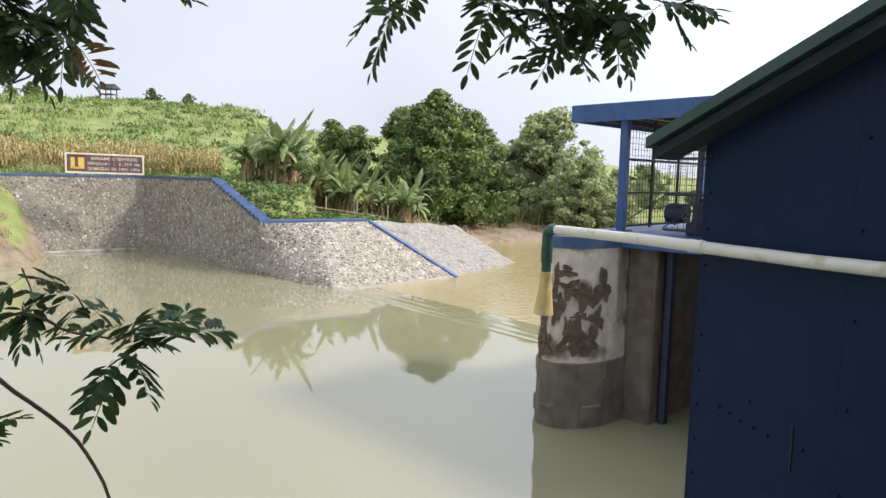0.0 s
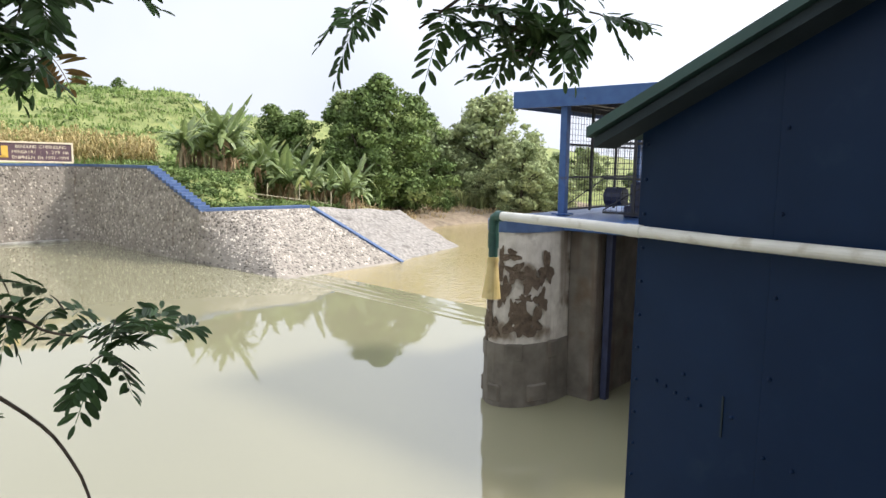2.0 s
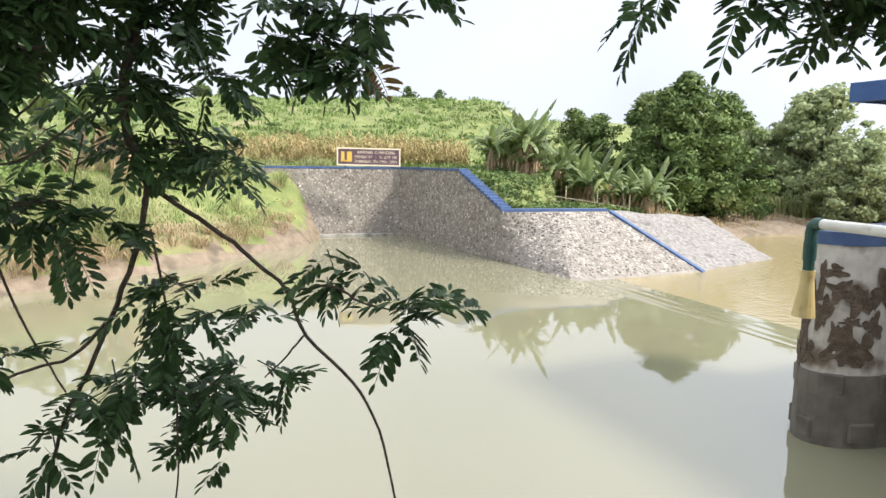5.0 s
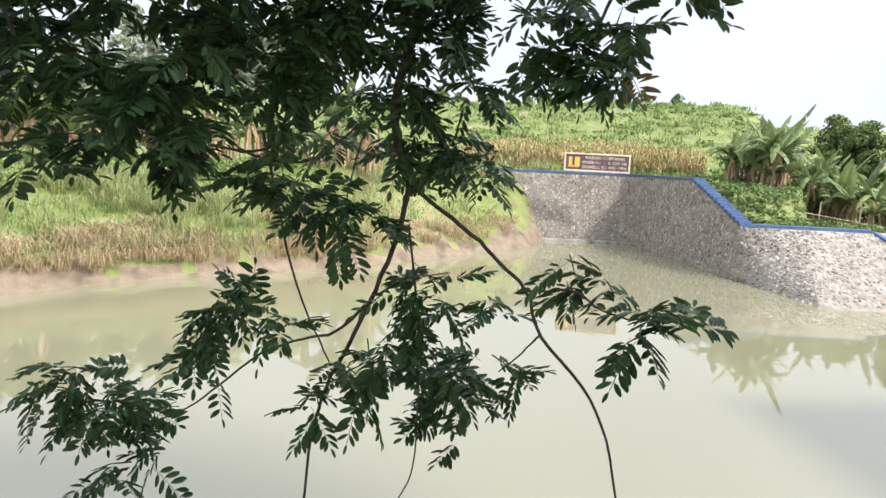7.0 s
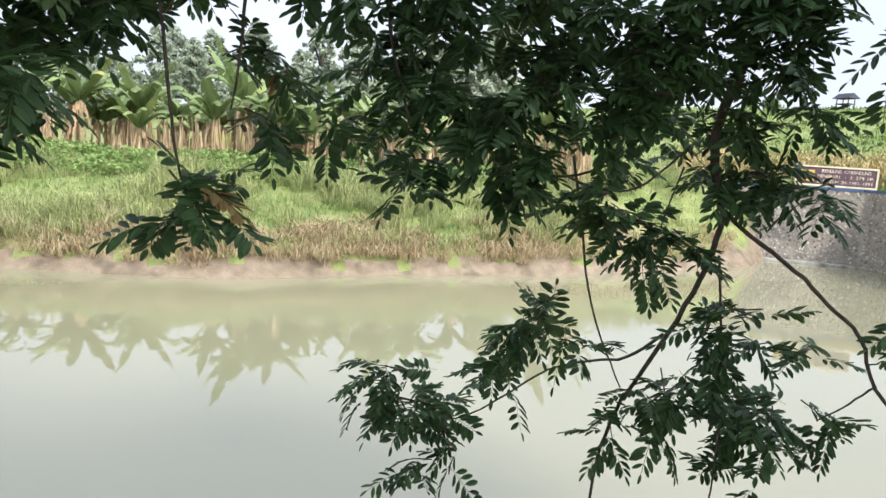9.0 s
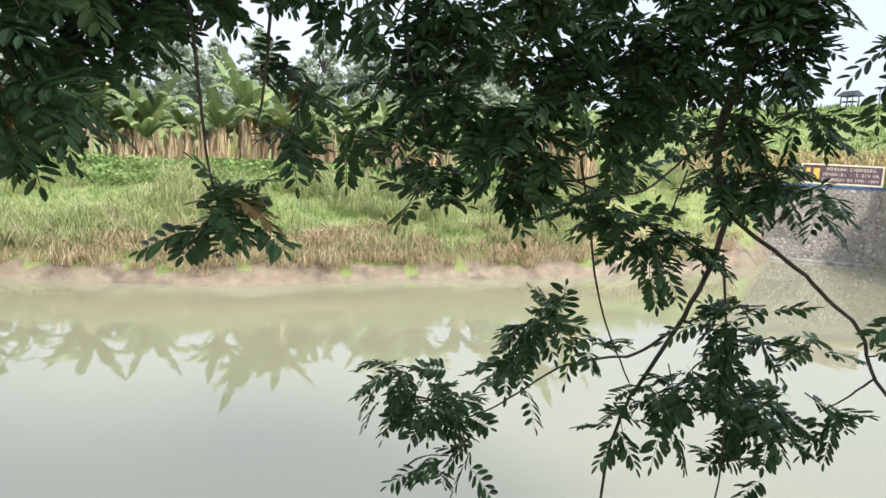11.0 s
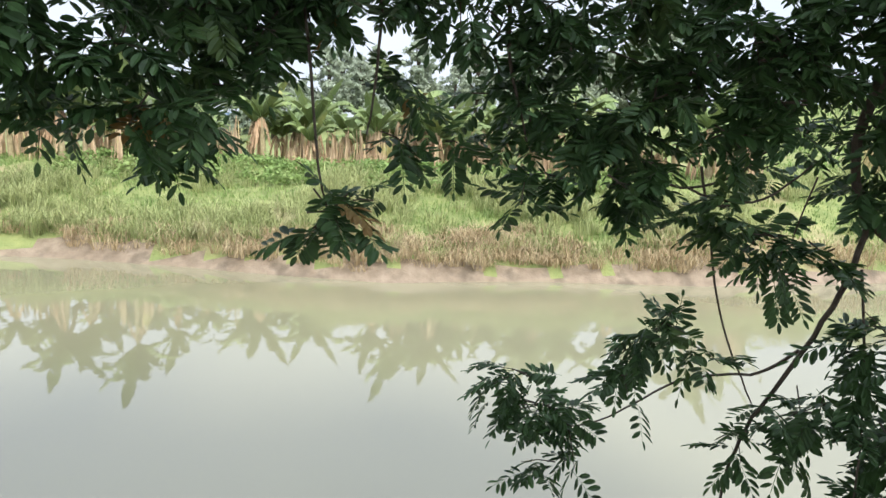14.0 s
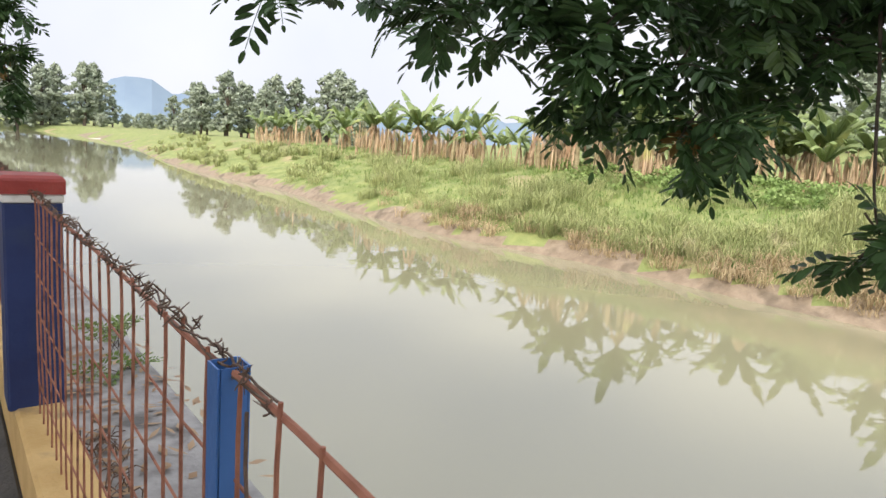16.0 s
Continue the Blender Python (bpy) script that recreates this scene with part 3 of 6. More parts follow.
for row, txt in enumerate(("BENDUNG CIBENDUNG", "MENGAIRI : 5.279 HA", "DIBANGUN TH.1991-1994")):
    step = 2.62 / max(len(txt), 19)
    for k, ch in enumerate(txt):
        if ch != " ":
            at = smid + sx * (0.45 + (k - (len(txt) - 1) / 2) * step) + Vector((0, 0, sh * (0.78 - 0.28 * row))) + sn * 0.034
            lettering(ch, at, 0.235, sx, Vector((0, 0, 1)), SIGN_FRAME, sign)

# ---- gate pier ----
def rot_plan(pts, c):
    return [(c[0] + AX.x * a + FLOW.x * b, c[1] + AX.y * a + FLOW.y * b) for a, b in pts]


PC = (0.13, 14.12)
nose = [(-0.70 * math.sin(radians(a)) * 0.98, 0.62 - 1.18 * math.cos(radians(a))) for a in range(84, -85, -14)]
outline = rot_plan([(-0.69, 7.5)] + nose + [(0.69, 7.5)], PC)
pier = thing("gate_pier", (PC[0], PC[1], 0), "rounded concrete gate pier with peeling white plaster", "pier")


def grow(k):
    return [(PC[0] + (x - PC[0]) * k, PC[1] + (y - PC[1]) * k) for x, y in outline]


part("shaft", Shape().prism(grow(1.06), 1.25, 3.5, lambda x, y: (PC[0] + (x - PC[0]) * 0.95, PC[1] + (y - PC[1]) * 0.97)), PLASTER, pier, "white plaster peeling off brown masonry")
part("base_course", Shape().prism(grow(1.16), -1.0, 1.28, lambda x, y: (PC[0] + (x - PC[0]) * 0.945, PC[1] + (y - PC[1]) * 0.96)), WETCONC, pier, "grey stained lower courses")
part("cap_slab", Shape().prism(grow(1.06), 3.5, 3.72), BLUE, pier, "blue painted pier cap")
# blocks of the lower courses
for row, z in ((0, 0.08), (1, 0.52), (2, 0.92)):
    for k in range(1, len(nose) - 1, 2):
        (xa, ya), (xb, yb) = [rot_plan([nose[j]], PC)[0] for j in (k, k + 1 + (1 if k + 2 < len(nose) else 0))]
        s2 = 1.13 - 0.035 * row
        mid = Vector((PC[0] + ((xa + xb) / 2 - PC[0]) * s2, PC[1] + ((ya + yb) / 2 - PC[1]) * s2, z + 0.19))
        d = Vector((xb - xa, yb - ya, 0))
        if (k + row * 3) % 4 == 1:
            part("block", Shape().box(mid, (d.length * 0.9, 0.12, 0.36), Matrix.Rotation(math.atan2(d.y, d.x), 3, "Z"), 0.03), WETCONC, pier)
# bare patches where the plaster has fallen off
patch_rng = random.Random(5)


def patch(turn_, z, w, h, lobes):
    """A ragged piece of bare masonry on the nose, turned from its walk side."""
    ang = turn_ - 36
    out = Shape()
    cx, cy = -0.70 * math.sin(radians(ang)), 0.62 - 1.18 * math.cos(radians(ang))
    k = 1.075 - 0.05 * (z - 1.25) / 2.25
    ring = []
    for j in range(26):
        a = 2 * math.pi * j / 26
        r = 1 + 0.34 * math.sin(a * lobes + ang) + 0.22 * math.sin(a * (lobes + 3) + z * 3) + patch_rng.uniform(-0.1, 0.1)
        u, v = w / 2 * r * math.cos(a), h / 2 * r * math.sin(a)
        b = ang - math.degrees(u / 0.80)
        px, py = -0.712 * math.sin(radians(b)), 0.62 - 1.19 * math.cos(radians(b))
        kk = 1.075 - 0.046 * (z + v - 1.25) / 2.25
        x, y = rot_plan([(px * kk, py * kk)], PC)[0]
        ring.append((x, y, z + v))
    x, y = rot_plan([(cx * k * 1.004, cy * k * 1.004)], PC)[0]
    out.add(ring + [(x, y, z)], [(j, (j + 1) % 26, 26) for j in range(26)])
    part("bare_patch", out, BROWN, pier, "dark bare masonry where plaster fell")


patch(2, 1.72, 0.46, 0.62, 3)
patch(24, 2.32, 0.22, 0.62, 2)
patch(8, 2.72, 0.34, 0.36, 4)
patch(-12, 2.55, 0.32, 0.46, 3)
patch(-4, 2.2, 0.24, 0.16, 5)
patch(28, 2.9, 0.14, 0.5, 2)
patch(48, 2.1, 0.22, 1.0, 3)
patch(-24, 2.1, 0.2, 0.5, 4)
patch(52, 2.9, 0.12, 0.6, 3)

patch(10, 2.0, 0.16, 0.34, 4)
patch(-16, 1.75, 0.26, 0.42, 3)
patch(36, 2.55, 0.2, 0.5, 4)
patch(14, 3.05, 0.3, 0.22, 3)
patch(-30, 2.75, 0.24, 0.6, 3)
patch(40, 1.6, 0.26, 0.4, 4)
patch(60, 1.6, 0.3, 0.6, 3)
# gate bay beside the pier: side wall, groove rails, leaf of the gate
bay = thing("gate_bay", (2.9, 15.6, 0), "dark stained sluice gate bay with blue guide rails", "sluice gate")


def local(a, b, z):
    return Vector((PC[0], PC[1], 0)) + AX * a + FLOW * b + Vector((0, 0, z))


MW = Matrix.Rotation(math.atan2(AX.y, AX.x), 3, "Z")
part("side_wall", Shape().box(local(1.02, 3.75, 1.2), (0.62, 5.6, 4.6), MW, 0.03), WETCONC, bay, "rust-streaked concrete side wall")
part("back_wall", Shape().box(local(3.5, 4.6, 1.2), (4.0, 0.5, 4.6), MW, 0.03), WETCONC, bay)
for a in (1.45, 2.3):
    part("guide_rail", Shape().box(local(a, 1.3, 1.6), (0.14, 0.16, 4.2), MW, 0.01), MACHINE, bay, "dark blue steel guide rail")
part("gate_leaf", Shape().box(local(3.2, 1.9, 1.1), (2.6, 0.12, 3.6), MW, 0.01), BROWN, bay, "rusty brown gate leaf")
for z in (0.3, 1.1, 1.9, 2.7):
    part("gate_rib", Shape().box(local(3.2, 1.80, z), (2.6, 0.10, 0.12), MW, 0.01), WETCONC, bay)
part("deck_edge", Shape().box(local(3.2, 2.6, 3.62), (6.2, 3.9, 0.24), MW, 0.02), STEEL, bay, "blue painted deck slab")

# ---- gate house over the deck ----
def hlocal(a, b, z):
    return local(a - 0.25, b + 0.1, z)


house = thing("gate_house", tuple(hlocal(3.0, 2.6, 3.74)), "open blue steel hoist house with flat canopy and mesh screens", "gate house")
ROOFC = hlocal(3.45, 3.35, 6.20)
part("canopy_roof", Shape().box(ROOFC, (8.3, 4.4, 0.10), MW, 0.01), DARKSTEEL, house)
for a, b, w, d in ((0, -2.2, 8.4, 0.06), (0, 2.2, 8.4, 0.06), (-4.15, 0, 0.06, 4.3), (4.15, 0, 0.06, 4.3)):
    part("fascia", Shape().box(ROOFC + AX * a + FLOW * b + Vector((0, 0, 0.0)), (w, d, 0.36), MW, 0.006), STEEL, house, "deep blue fascia board")
for k in range(7):
    part("roof_purlin", Shape().box(ROOFC + AX * (-3.6 + 1.2 * k) + Vector((0, 0, -0.10)), (0.06, 4.2, 0.10), MW), DARKSTEEL, house)
posts = [(0.45, 1.35), (0.45, 4.9), (3.4, 1.35), (3.4, 4.9), (6.4, 1.35), (6.4, 4.9)]
for a, b in posts:
    post = part("post", Shape().box(hlocal(a, b, 4.92), (0.16, 0.16, 2.4), MW, 0.01), STEEL, house, "blue steel post")
    part("base_plate", Shape().box(hlocal(a, b, 3.77), (0.34, 0.34, 0.03), MW), STEEL, post)


def screen(a0, b0, a1, b1, tag):
    """A framed wire screen between two posts."""
    p, q = hlocal(a0, b0, 0), hlocal(a1, b1, 0)
    d = q - p
    m = Matrix.Rotation(math.atan2(d.y, d.x), 3, "Z")
    for z in (3.86, 4.55, 5.25, 6.1):
        part("screen_rail", Shape().box((p + q) / 2 + Vector((0, 0, z)), (d.length, 0.04, 0.045), m), DARKSTEEL, house)
    for u in (0.33, 0.66):
        part("screen_upright", Shape().box(p.lerp(q, u) + Vector((0, 0, 4.95)), (0.05, 0.05, 2.3), m), DARKSTEEL, house)
    part("screen_brace", Shape().tube([p + Vector((0, 0, 3.9)), p.lerp(q, 0.5) + Vector((0, 0, 4.5))], 0.014, 5), DARKSTEEL, house)
    net = Shape()
    for u in np.arange(0.06, d.length, 0.12):
        net.box(p + d.normalized() * u + Vector((0, 0, 4.97)), (0.008, 0.008, 2.25), m)
    for z in np.arange(3.9, 6.1, 0.12):
        net.box((p + q) / 2 + Vector((0, 0, z)), (d.length, 0.008, 0.008), m)
    part("wire_mesh", net, DARKSTEEL, house, "thin rusty wire mesh")


screen(0.45, 4.9, 3.4, 4.9, "back")
screen(3.4, 4.9, 6.4, 4.9, "back")
screen(0.45, 1.35, 0.45, 4.9, "side")
screen(1.4, 1.35, 3.4, 1.35, "front")

hoist = thing("gate_hoist", tuple(hlocal(2.0, 2.3, 3.74)), "dark blue geared sluice hoist with a tall spindle cover", "hoist")
part("gear_box", Shape().box(hlocal(1.95, 2.2, 4.20), (0.55, 0.5, 0.55), MW, 0.05), MACHINE, hoist)
part("pedestal", Shape().box(hlocal(1.95, 2.2, 3.86), (0.75, 0.6, 0.24), MW, 0.03), MACHINE, hoist)
part("spindle_cover", Shape().tube([hlocal(1.95, 2.2, 4.45), hlocal(1.95, 2.2, 4.95), hlocal(1.95, 2.2, 5.03)], [0.13, 0.12, 0.05], 12), MACHINE, hoist)
part("motor", Shape().tube([hlocal(1.45, 2.2, 4.15), hlocal(1.05, 2.2, 4.15)], 0.2, 14), MACHINE, hoist)
part("hand_wheel", Shape().tube([hlocal(2.5 + 0.0, 2.2 + 0.24 * math.cos(a), 4.3 + 0.24 * math.sin(a)) for a in np.linspace(0, 2 * math.pi, 15)], 0.022, 6), MACHINE, hoist)
part("wheel_shaft", Shape().tube([hlocal(2.2, 2.2, 4.3), hlocal(2.55, 2.2, 4.3)], 0.035, 8), MACHINE, hoist)
hoist2 = copy_thing(hoist, Matrix.Translation(hlocal(3.0, 3.3, 3.74)))

# ---- sheet-steel shed ----
U = Vector((-0.66, 0.75, 0)).normalized()                     # along its front, towards the river
V = Vector((0.75, 0.66, 0)).normalized()                      # away from the walk
SC = Vector((1.22, 6.70, 0))                                  # its river-side front corner
shed = thing("metal_shed", (2.6, 5.4, 2.6), "dark blue sheet-steel shed with a green sloping roof", "shed")
SM = Matrix((-U, V, Vector((0, 0, 1)))).transposed()
SL, RISE, EAVE = 4.6, 0.44, 5.14


def sp(a, b, z):
    """a along the front from the river corner, b into the shed."""
    return SC - U * a + V * b + Vector((0, 0, z))


def roof_z(a):
    return EAVE + RISE * (a if a < 2.9 else 5.8 - a)


seams = [0, 1.22, 2.44, 3.66, SL]
for a0, a1 in zip(seams, seams[1:]):
    panel = Shape()
    g = 0.0008
    outline2 = [(a0 + g, 0.6), (a1 - g, 0.6), (a1 - g, roof_z(a1))] + ([(2.9, roof_z(2.9))] if a0 < 2.9 < a1 else []) + [(a0 + g, roof_z(a0))]
    n = len(outline2)
    panel.add([sp(a, 0, z) for a, z in outline2] + [sp(a, 0.05, z) for a, z in outline2],
              [tuple(range(n)), tuple(range(n, 2 * n))[::-1]] + [(i, n + i, n + (i + 1) % n, (i + 1) % n) for i in range(n)])
    part("wall_panel", panel, SHEET, shed)
part("river_side", Shape().box(sp(0.03, 1.6, 2.85), (0.05, 3.2, 4.5), SM), SHEET, shed)
part("far_side", Shape().box(sp(SL - 0.03, 1.6, 2.85), (0.05, 3.2, 4.5), SM), SHEET, shed)
part("rear_side", Shape().box(sp(SL / 2, 3.2, 2.85), (SL, 0.05, 4.5), SM), SHEET, shed)
for a0, a1 in ((-0.33, 2.9), (2.9, 5.3)):
    z0, z1 = roof_z(a0) if a0 >= 0 else EAVE + RISE * a0, roof_z(a1)
    r = Shape()
    r.add([sp(a0, -0.36, z0 + 0.06), sp(a1, -0.36, z1 + 0.06), sp(a1, 3.5, z1 + 0.06), sp(a0, 3.5, z0 + 0.06),
           sp(a0, -0.36, z0 + 0.15), sp(a1, -0.36, z1 + 0.15), sp(a1, 3.5, z1 + 0.15), sp(a0, 3.5, z0 + 0.15)],
          [(3, 2, 1, 0), (4, 5, 6, 7), (0, 1, 5, 4), (1, 2, 6, 5), (2, 3, 7, 6), (3, 0, 4, 7)])
    part("roof_sheet", r, ROOF, shed, "dark green roof sheet with barge edge")
    # dark slab under the overhang; its colour paints in the shade there
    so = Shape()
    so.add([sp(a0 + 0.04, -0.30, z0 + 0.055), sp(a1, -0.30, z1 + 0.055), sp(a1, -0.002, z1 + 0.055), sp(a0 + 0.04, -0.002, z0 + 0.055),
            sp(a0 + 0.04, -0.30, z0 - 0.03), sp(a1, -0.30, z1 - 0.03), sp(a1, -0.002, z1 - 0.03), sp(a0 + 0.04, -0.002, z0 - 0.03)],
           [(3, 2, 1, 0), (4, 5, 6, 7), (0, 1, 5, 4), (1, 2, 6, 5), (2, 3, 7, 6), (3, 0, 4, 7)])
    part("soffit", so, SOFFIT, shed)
bolt = Shape().tube([(0, 0, 0), (0, -0.014, 0), (0, -0.02, 0)], [0.016, 0.015, 0.006], 7)
bolt_me = None


def stud(a, z):
    """A bolt head on the shed's front."""
    global bolt_me
    if bolt_me is None:
        ob = part("bolt", bolt, SHEET)
        bolt_me = ob.data
    else:
        ob = new("bolt", bolt_me)
    ob.parent = shed
    ob.matrix_parent_inverse = shed.matrix_basis.inverted()
    ob.matrix_basis = Matrix.Translation(sp(a, -0.001, z)) @ SM.to_4x4()


for a in (0.06, 1.28, 2.50):
    z = 2.0
    while z < roof_z(a) - 0.1:
        stud(a, z)
        z += 0.30 if a < 0.1 else 0.62
for a, z in ((0.28, 2.95), (0.38, 2.93), (0.48, 2.9), (0.6, 2.88), (0.72, 2.86), (0.55, 3.08), (1.0, 2.85), (1.5, 2.6)):
    stud(a, z)
part("seam_flap", Shape().box(sp(0.92, -0.006, 2.83), (0.015, 0.012, 0.34), SM), SOFFIT, shed)
conduit = Shape().tube([sp(2.42, -0.03, 3.9), sp(2.42, -0.03, 4.7), sp(2.42, -0.03, 5.2)], 0.006, 5)
part("cable", conduit, DARKSTEEL, shed, "thin dark cable")
part("bracket", Shape().tube([sp(2.42, -0.02, 4.98), sp(2.42, -0.10, 5.0), sp(2.42, -0.10, 5.45), sp(2.54, -0.10, 5.49), sp(2.58, -0.03, 5.47)], 0.012, 6), RUST, shed, "rusty bent rod bracket")

# ---- drain pipe ----
pipe = thing("drain_pipe", (1.2, 6.4, 4.26), "white plastic pipe with green elbow and yellow funnel", "pipe")
PA, PB = Vector((-0.07, 7.95, 4.255)), Vector((2.75, 4.75, 4.262))
pd = (PB - PA).normalized()
part("pipe_run", Shape().tube([PA + pd * 0.06, PA.lerp(PB, 0.3) + Vector((0, 0, 0.006)), PA.lerp(PB, 0.65) - Vector((0, 0, 0.01)), PB], 0.050, 16), PVC, pipe, smooth=False)
part("collar", Shape().tube([PA.lerp(PB, 0.42), PA.lerp(PB, 0.455)], 0.056, 16), PVC, pipe)
part("elbow", Shape().tube([PA + pd * 0.10, PA + pd * 0.02, PA - pd * 0.03 + Vector((0, 0, -0.03)), PA - pd * 0.045 + Vector((0, 0, -0.10)), PA - pd * 0.045 + Vector((0, 0, -0.20))], [0.058, 0.058, 0.060, 0.058, 0.056], 14), GREENPIPE, pipe, "dark green elbow")
pe = PA - pd * 0.045
part("sleeve", Shape().tube([pe + Vector((0, 0, -0.19)), pe + Vector((0, 0, -0.36)), pe + Vector((0, 0, -0.36)), pe + Vector((0, 0, -0.50))], [0.062, 0.062, 0.052, 0.052], 14), GREENPIPE, pipe)
part("clamp_ring", Shape().tube([pe + Vector((0, 0, -0.46)), pe + Vector((0, 0, -0.52))], 0.066, 14), FUNNEL, pipe)
part("funnel", Shape().tube([pe + Vector((0, 0, -0.50)), pe + Vector((0, 0, -0.56)), pe + Vector((-0.012, -0.008, -0.92))], [0.055, 0.062, 0.108], 18), FUNNEL, pipe, "yellow plastic funnel")

# ---- embankment ledge, plinth, fence ----
FENCE = [Vector((1.28, 2.36, 0)), Vector((-0.13, 0.30, 0)), Vector((-0.63, -0.88, 0)), Vector((-1.88, -4.0, 0))]
BENDS = [0.0]
for p, q in zip(FENCE, FENCE[1:]):
    BENDS.append(BENDS[-1] + (q - p).length)
KINK, FL = BENDS[2], BENDS[3]                                 # the steel post, the lower pillar
FK = FENCE[2]


def stretch(a):
    k = 0 if a < BENDS[1] else 1 if a < BENDS[2] else 2
    return FENCE[k], (FENCE[k + 1] - FENCE[k]).normalized(), a - BENDS[k]


D2 = (FENCE[3] - FENCE[2]).normalized()


def river_side(d):
    return Vector((d.y, -d.x, 0)) if d.y < 0 else Vector((-d.y, d.x, 0))


def fm(a):
    d = stretch(a)[1]
    return Matrix.Rotation(math.atan2(d.y, d.x), 3, "Z")


def fp(a, b, z):
    """a along the fence from the upper pillar, b towards the river."""
    p, d, u = stretch(a)
    return p + d * u + river_side(d) * b + Vector((0, 0, z))


def strip(name, a0, a1, b0, b1, z0, z1, material, label, category):
    tagged(part(name, Shape().box(fp((a0 + a1) / 2, (b0 + b1) / 2, (z0 + z1) / 2), (a1 - a0, b1 - b0, z1 - z0), fm((a0 + a1) / 2), 0.02), material), label, category, kind="structure")


strip("ledge_river", KINK - 0.25, KINK + 26, 0.14, 0.98, -0.8, 2.85, LEDGE, "cracked grey concrete ledge above the river with litter", "ledge")
strip("walkway", BENDS[1], KINK + 0.4, -4.5, -0.12, 2.3, 2.80, PAVE, "dark damp paved walkway behind the fence", "pavement")
strip("walkway_lower", KINK + 0.41, KINK + 26, -4.5, -0.12, 2.3, 2.796, PAVE, "dark damp paved walkway farther along the fence", "pavement")
strip("walkway_upper", -3.0, BENDS[1] - 0.01, -4.5, -0.12, 2.3, 2.804, PAVE, "dark damp paved walkway beside the shed", "pavement")
strip("plinth_upper", -0.15, BENDS[1] - 0.005, -0.12, 0.14, 2.3, 3.163, YELLOW, "ochre painted low plinth under the upper fence", "plinth")
strip("plinth", BENDS[1], KINK, -0.12, 0.14, 2.3, 3.16, YELLOW, "ochre painted low plinth under the fence", "plinth")
strip("plinth_lower", KINK + 0.005, KINK + 26, -0.12, 0.14, 2.3, 3.157, YELLOW, "ochre painted low plinth under the lower fence", "plinth")


def pillar(at_a, label, cap_high=0.106):
    base = fp(at_a, 0.0, 3.15)
    ob = thing("fence_pillar", tuple(base), label, "pillar", "fence pillars")
    m = fm(at_a)
    part("shaft", Shape().box(base + Vector((0, 0, 0.61)), (0.30, 0.30, 1.24), m, 0.012), PILLARBLUE, ob, "dark blue painted shaft")
    part("white_band", Shape().box(base + Vector((0, 0, 1.252)), (0.316, 0.316, 0.05), m, 0.008), WHITE, ob)
    w = 0.165
    cap = Shape()
    rings = [(w, 1.278), (w, 1.278 + cap_high * 0.7), (w * 0.97, 1.278 + cap_high * 0.85), (w * 0.90, 1.278 + cap_high * 0.96), (w * 0.86, 1.278 + cap_high)]
    vs = [base + m @ Vector((sx_ * r, sy_ * r, z)) for r, z in rings for sx_, sy_ in ((-1, -1), (1, -1), (1, 1), (-1, 1))]
    fs = [(4 * i + j, 4 * i + (j + 1) % 4, 4 * i + 4 + (j + 1) % 4, 4 * i + 4 + j) for i in range(4) for j in range(4)] + [(3, 2, 1, 0), (16, 17, 18, 19)]
    part("red_cap", cap.add(vs, fs), RED, ob, "red chamfered cap")
    return ob


pillar(0.0, "blue fence pillar with red cap beside the shed", 0.16)
pillar(FL, "blue fence pillar with red cap and white band")
pillar(FL * 2.05, "blue fence pillar with red cap farther along")

post_a = KINK + 0.001
spost = thing("fence_post", tuple(fp(post_a, 0.0, 3.16)), "blue painted square hollow steel post with holes", "post")
hw, tk = 0.030, 0.004
walls = [(0, hw, 2 * hw, tk), (0, -hw, 2 * hw, tk), (hw, 0, tk, 2 * hw - 2 * tk), (-hw, 0, tk, 2 * hw - 2 * tk)]
for a, b, sa, sb in walls:
    part("tube_wall", Shape().box(FK + D2 * a + river_side(D2) * b + Vector((0, 0, 3.79)), (sa, sb, 1.28), fm(KINK + 0.01)), POSTBLUE, spost)
# dark discs paint the shade inside the holes; the tube isn't cut
for z in (4.10, 4.0):
    part("bolt_hole", Shape().tube([fp(post_a + 0.01, -hw - 0.0022, z), fp(post_a + 0.01, -hw - 0.0032, z)], 0.010, 10), SOFFIT, spost)
    part("bolt_hole", Shape().tube([FK - D2 * (hw + 0.0022) + Vector((0, 0, z + 0.02)), FK - D2 * (hw + 0.0032) + Vector((0, 0, z + 0.02))], 0.010, 10), SOFFIT, spost)


def rod(a0, b0, z0, a1, b1, z1, r, parent, name="rod", wob=0.0):
    pts = []
    for k in range(13):
        u = k / 12
        w = wob * math.sin(u * 7 + a0 * 3) * (0 < k < 12)
        pts.append(fp(lerp(a0, a1, u), lerp(b0, b1, u) + w, lerp(z0, z1, u) + w * 0.6))
    return part(name, Shape().tube(pts, r, 6), RUST, parent)


def fence_panel(a0, a1, gap, label, first=0.5):
    fence = thing("rod_fence", tuple(fp((a0 + a1) / 2, 0, 3.15)), label, "fence", "rod fences")
    rod(a0, 0.0, 4.41, a1, 0.0, 4.42, 0.0075, fence, "top_rail", 0.004)
    for z in (4.19, 3.97, 3.75, 3.53, 3.31):
        rod(a0, 0.006, z, a1, 0.006, z + 0.01, 0.0040, fence, "cross_rod", 0.006)
    k, a = 0, a0 + gap * first
    while a < a1 - 0.02:
        lean = 0.012 * math.sin(k * 2.3)
        rod(a, -0.004, 3.14, a + lean, -0.004, 4.43 + 0.02 * math.sin(k * 1.7), 0.0047, fence, "upright_rod", 0.003)
        a += gap
        k += 1
    return fence


fence_panel(post_a + hw, FL - 0.14, 0.165, "rusty orange reinforcing-rod fence panel")
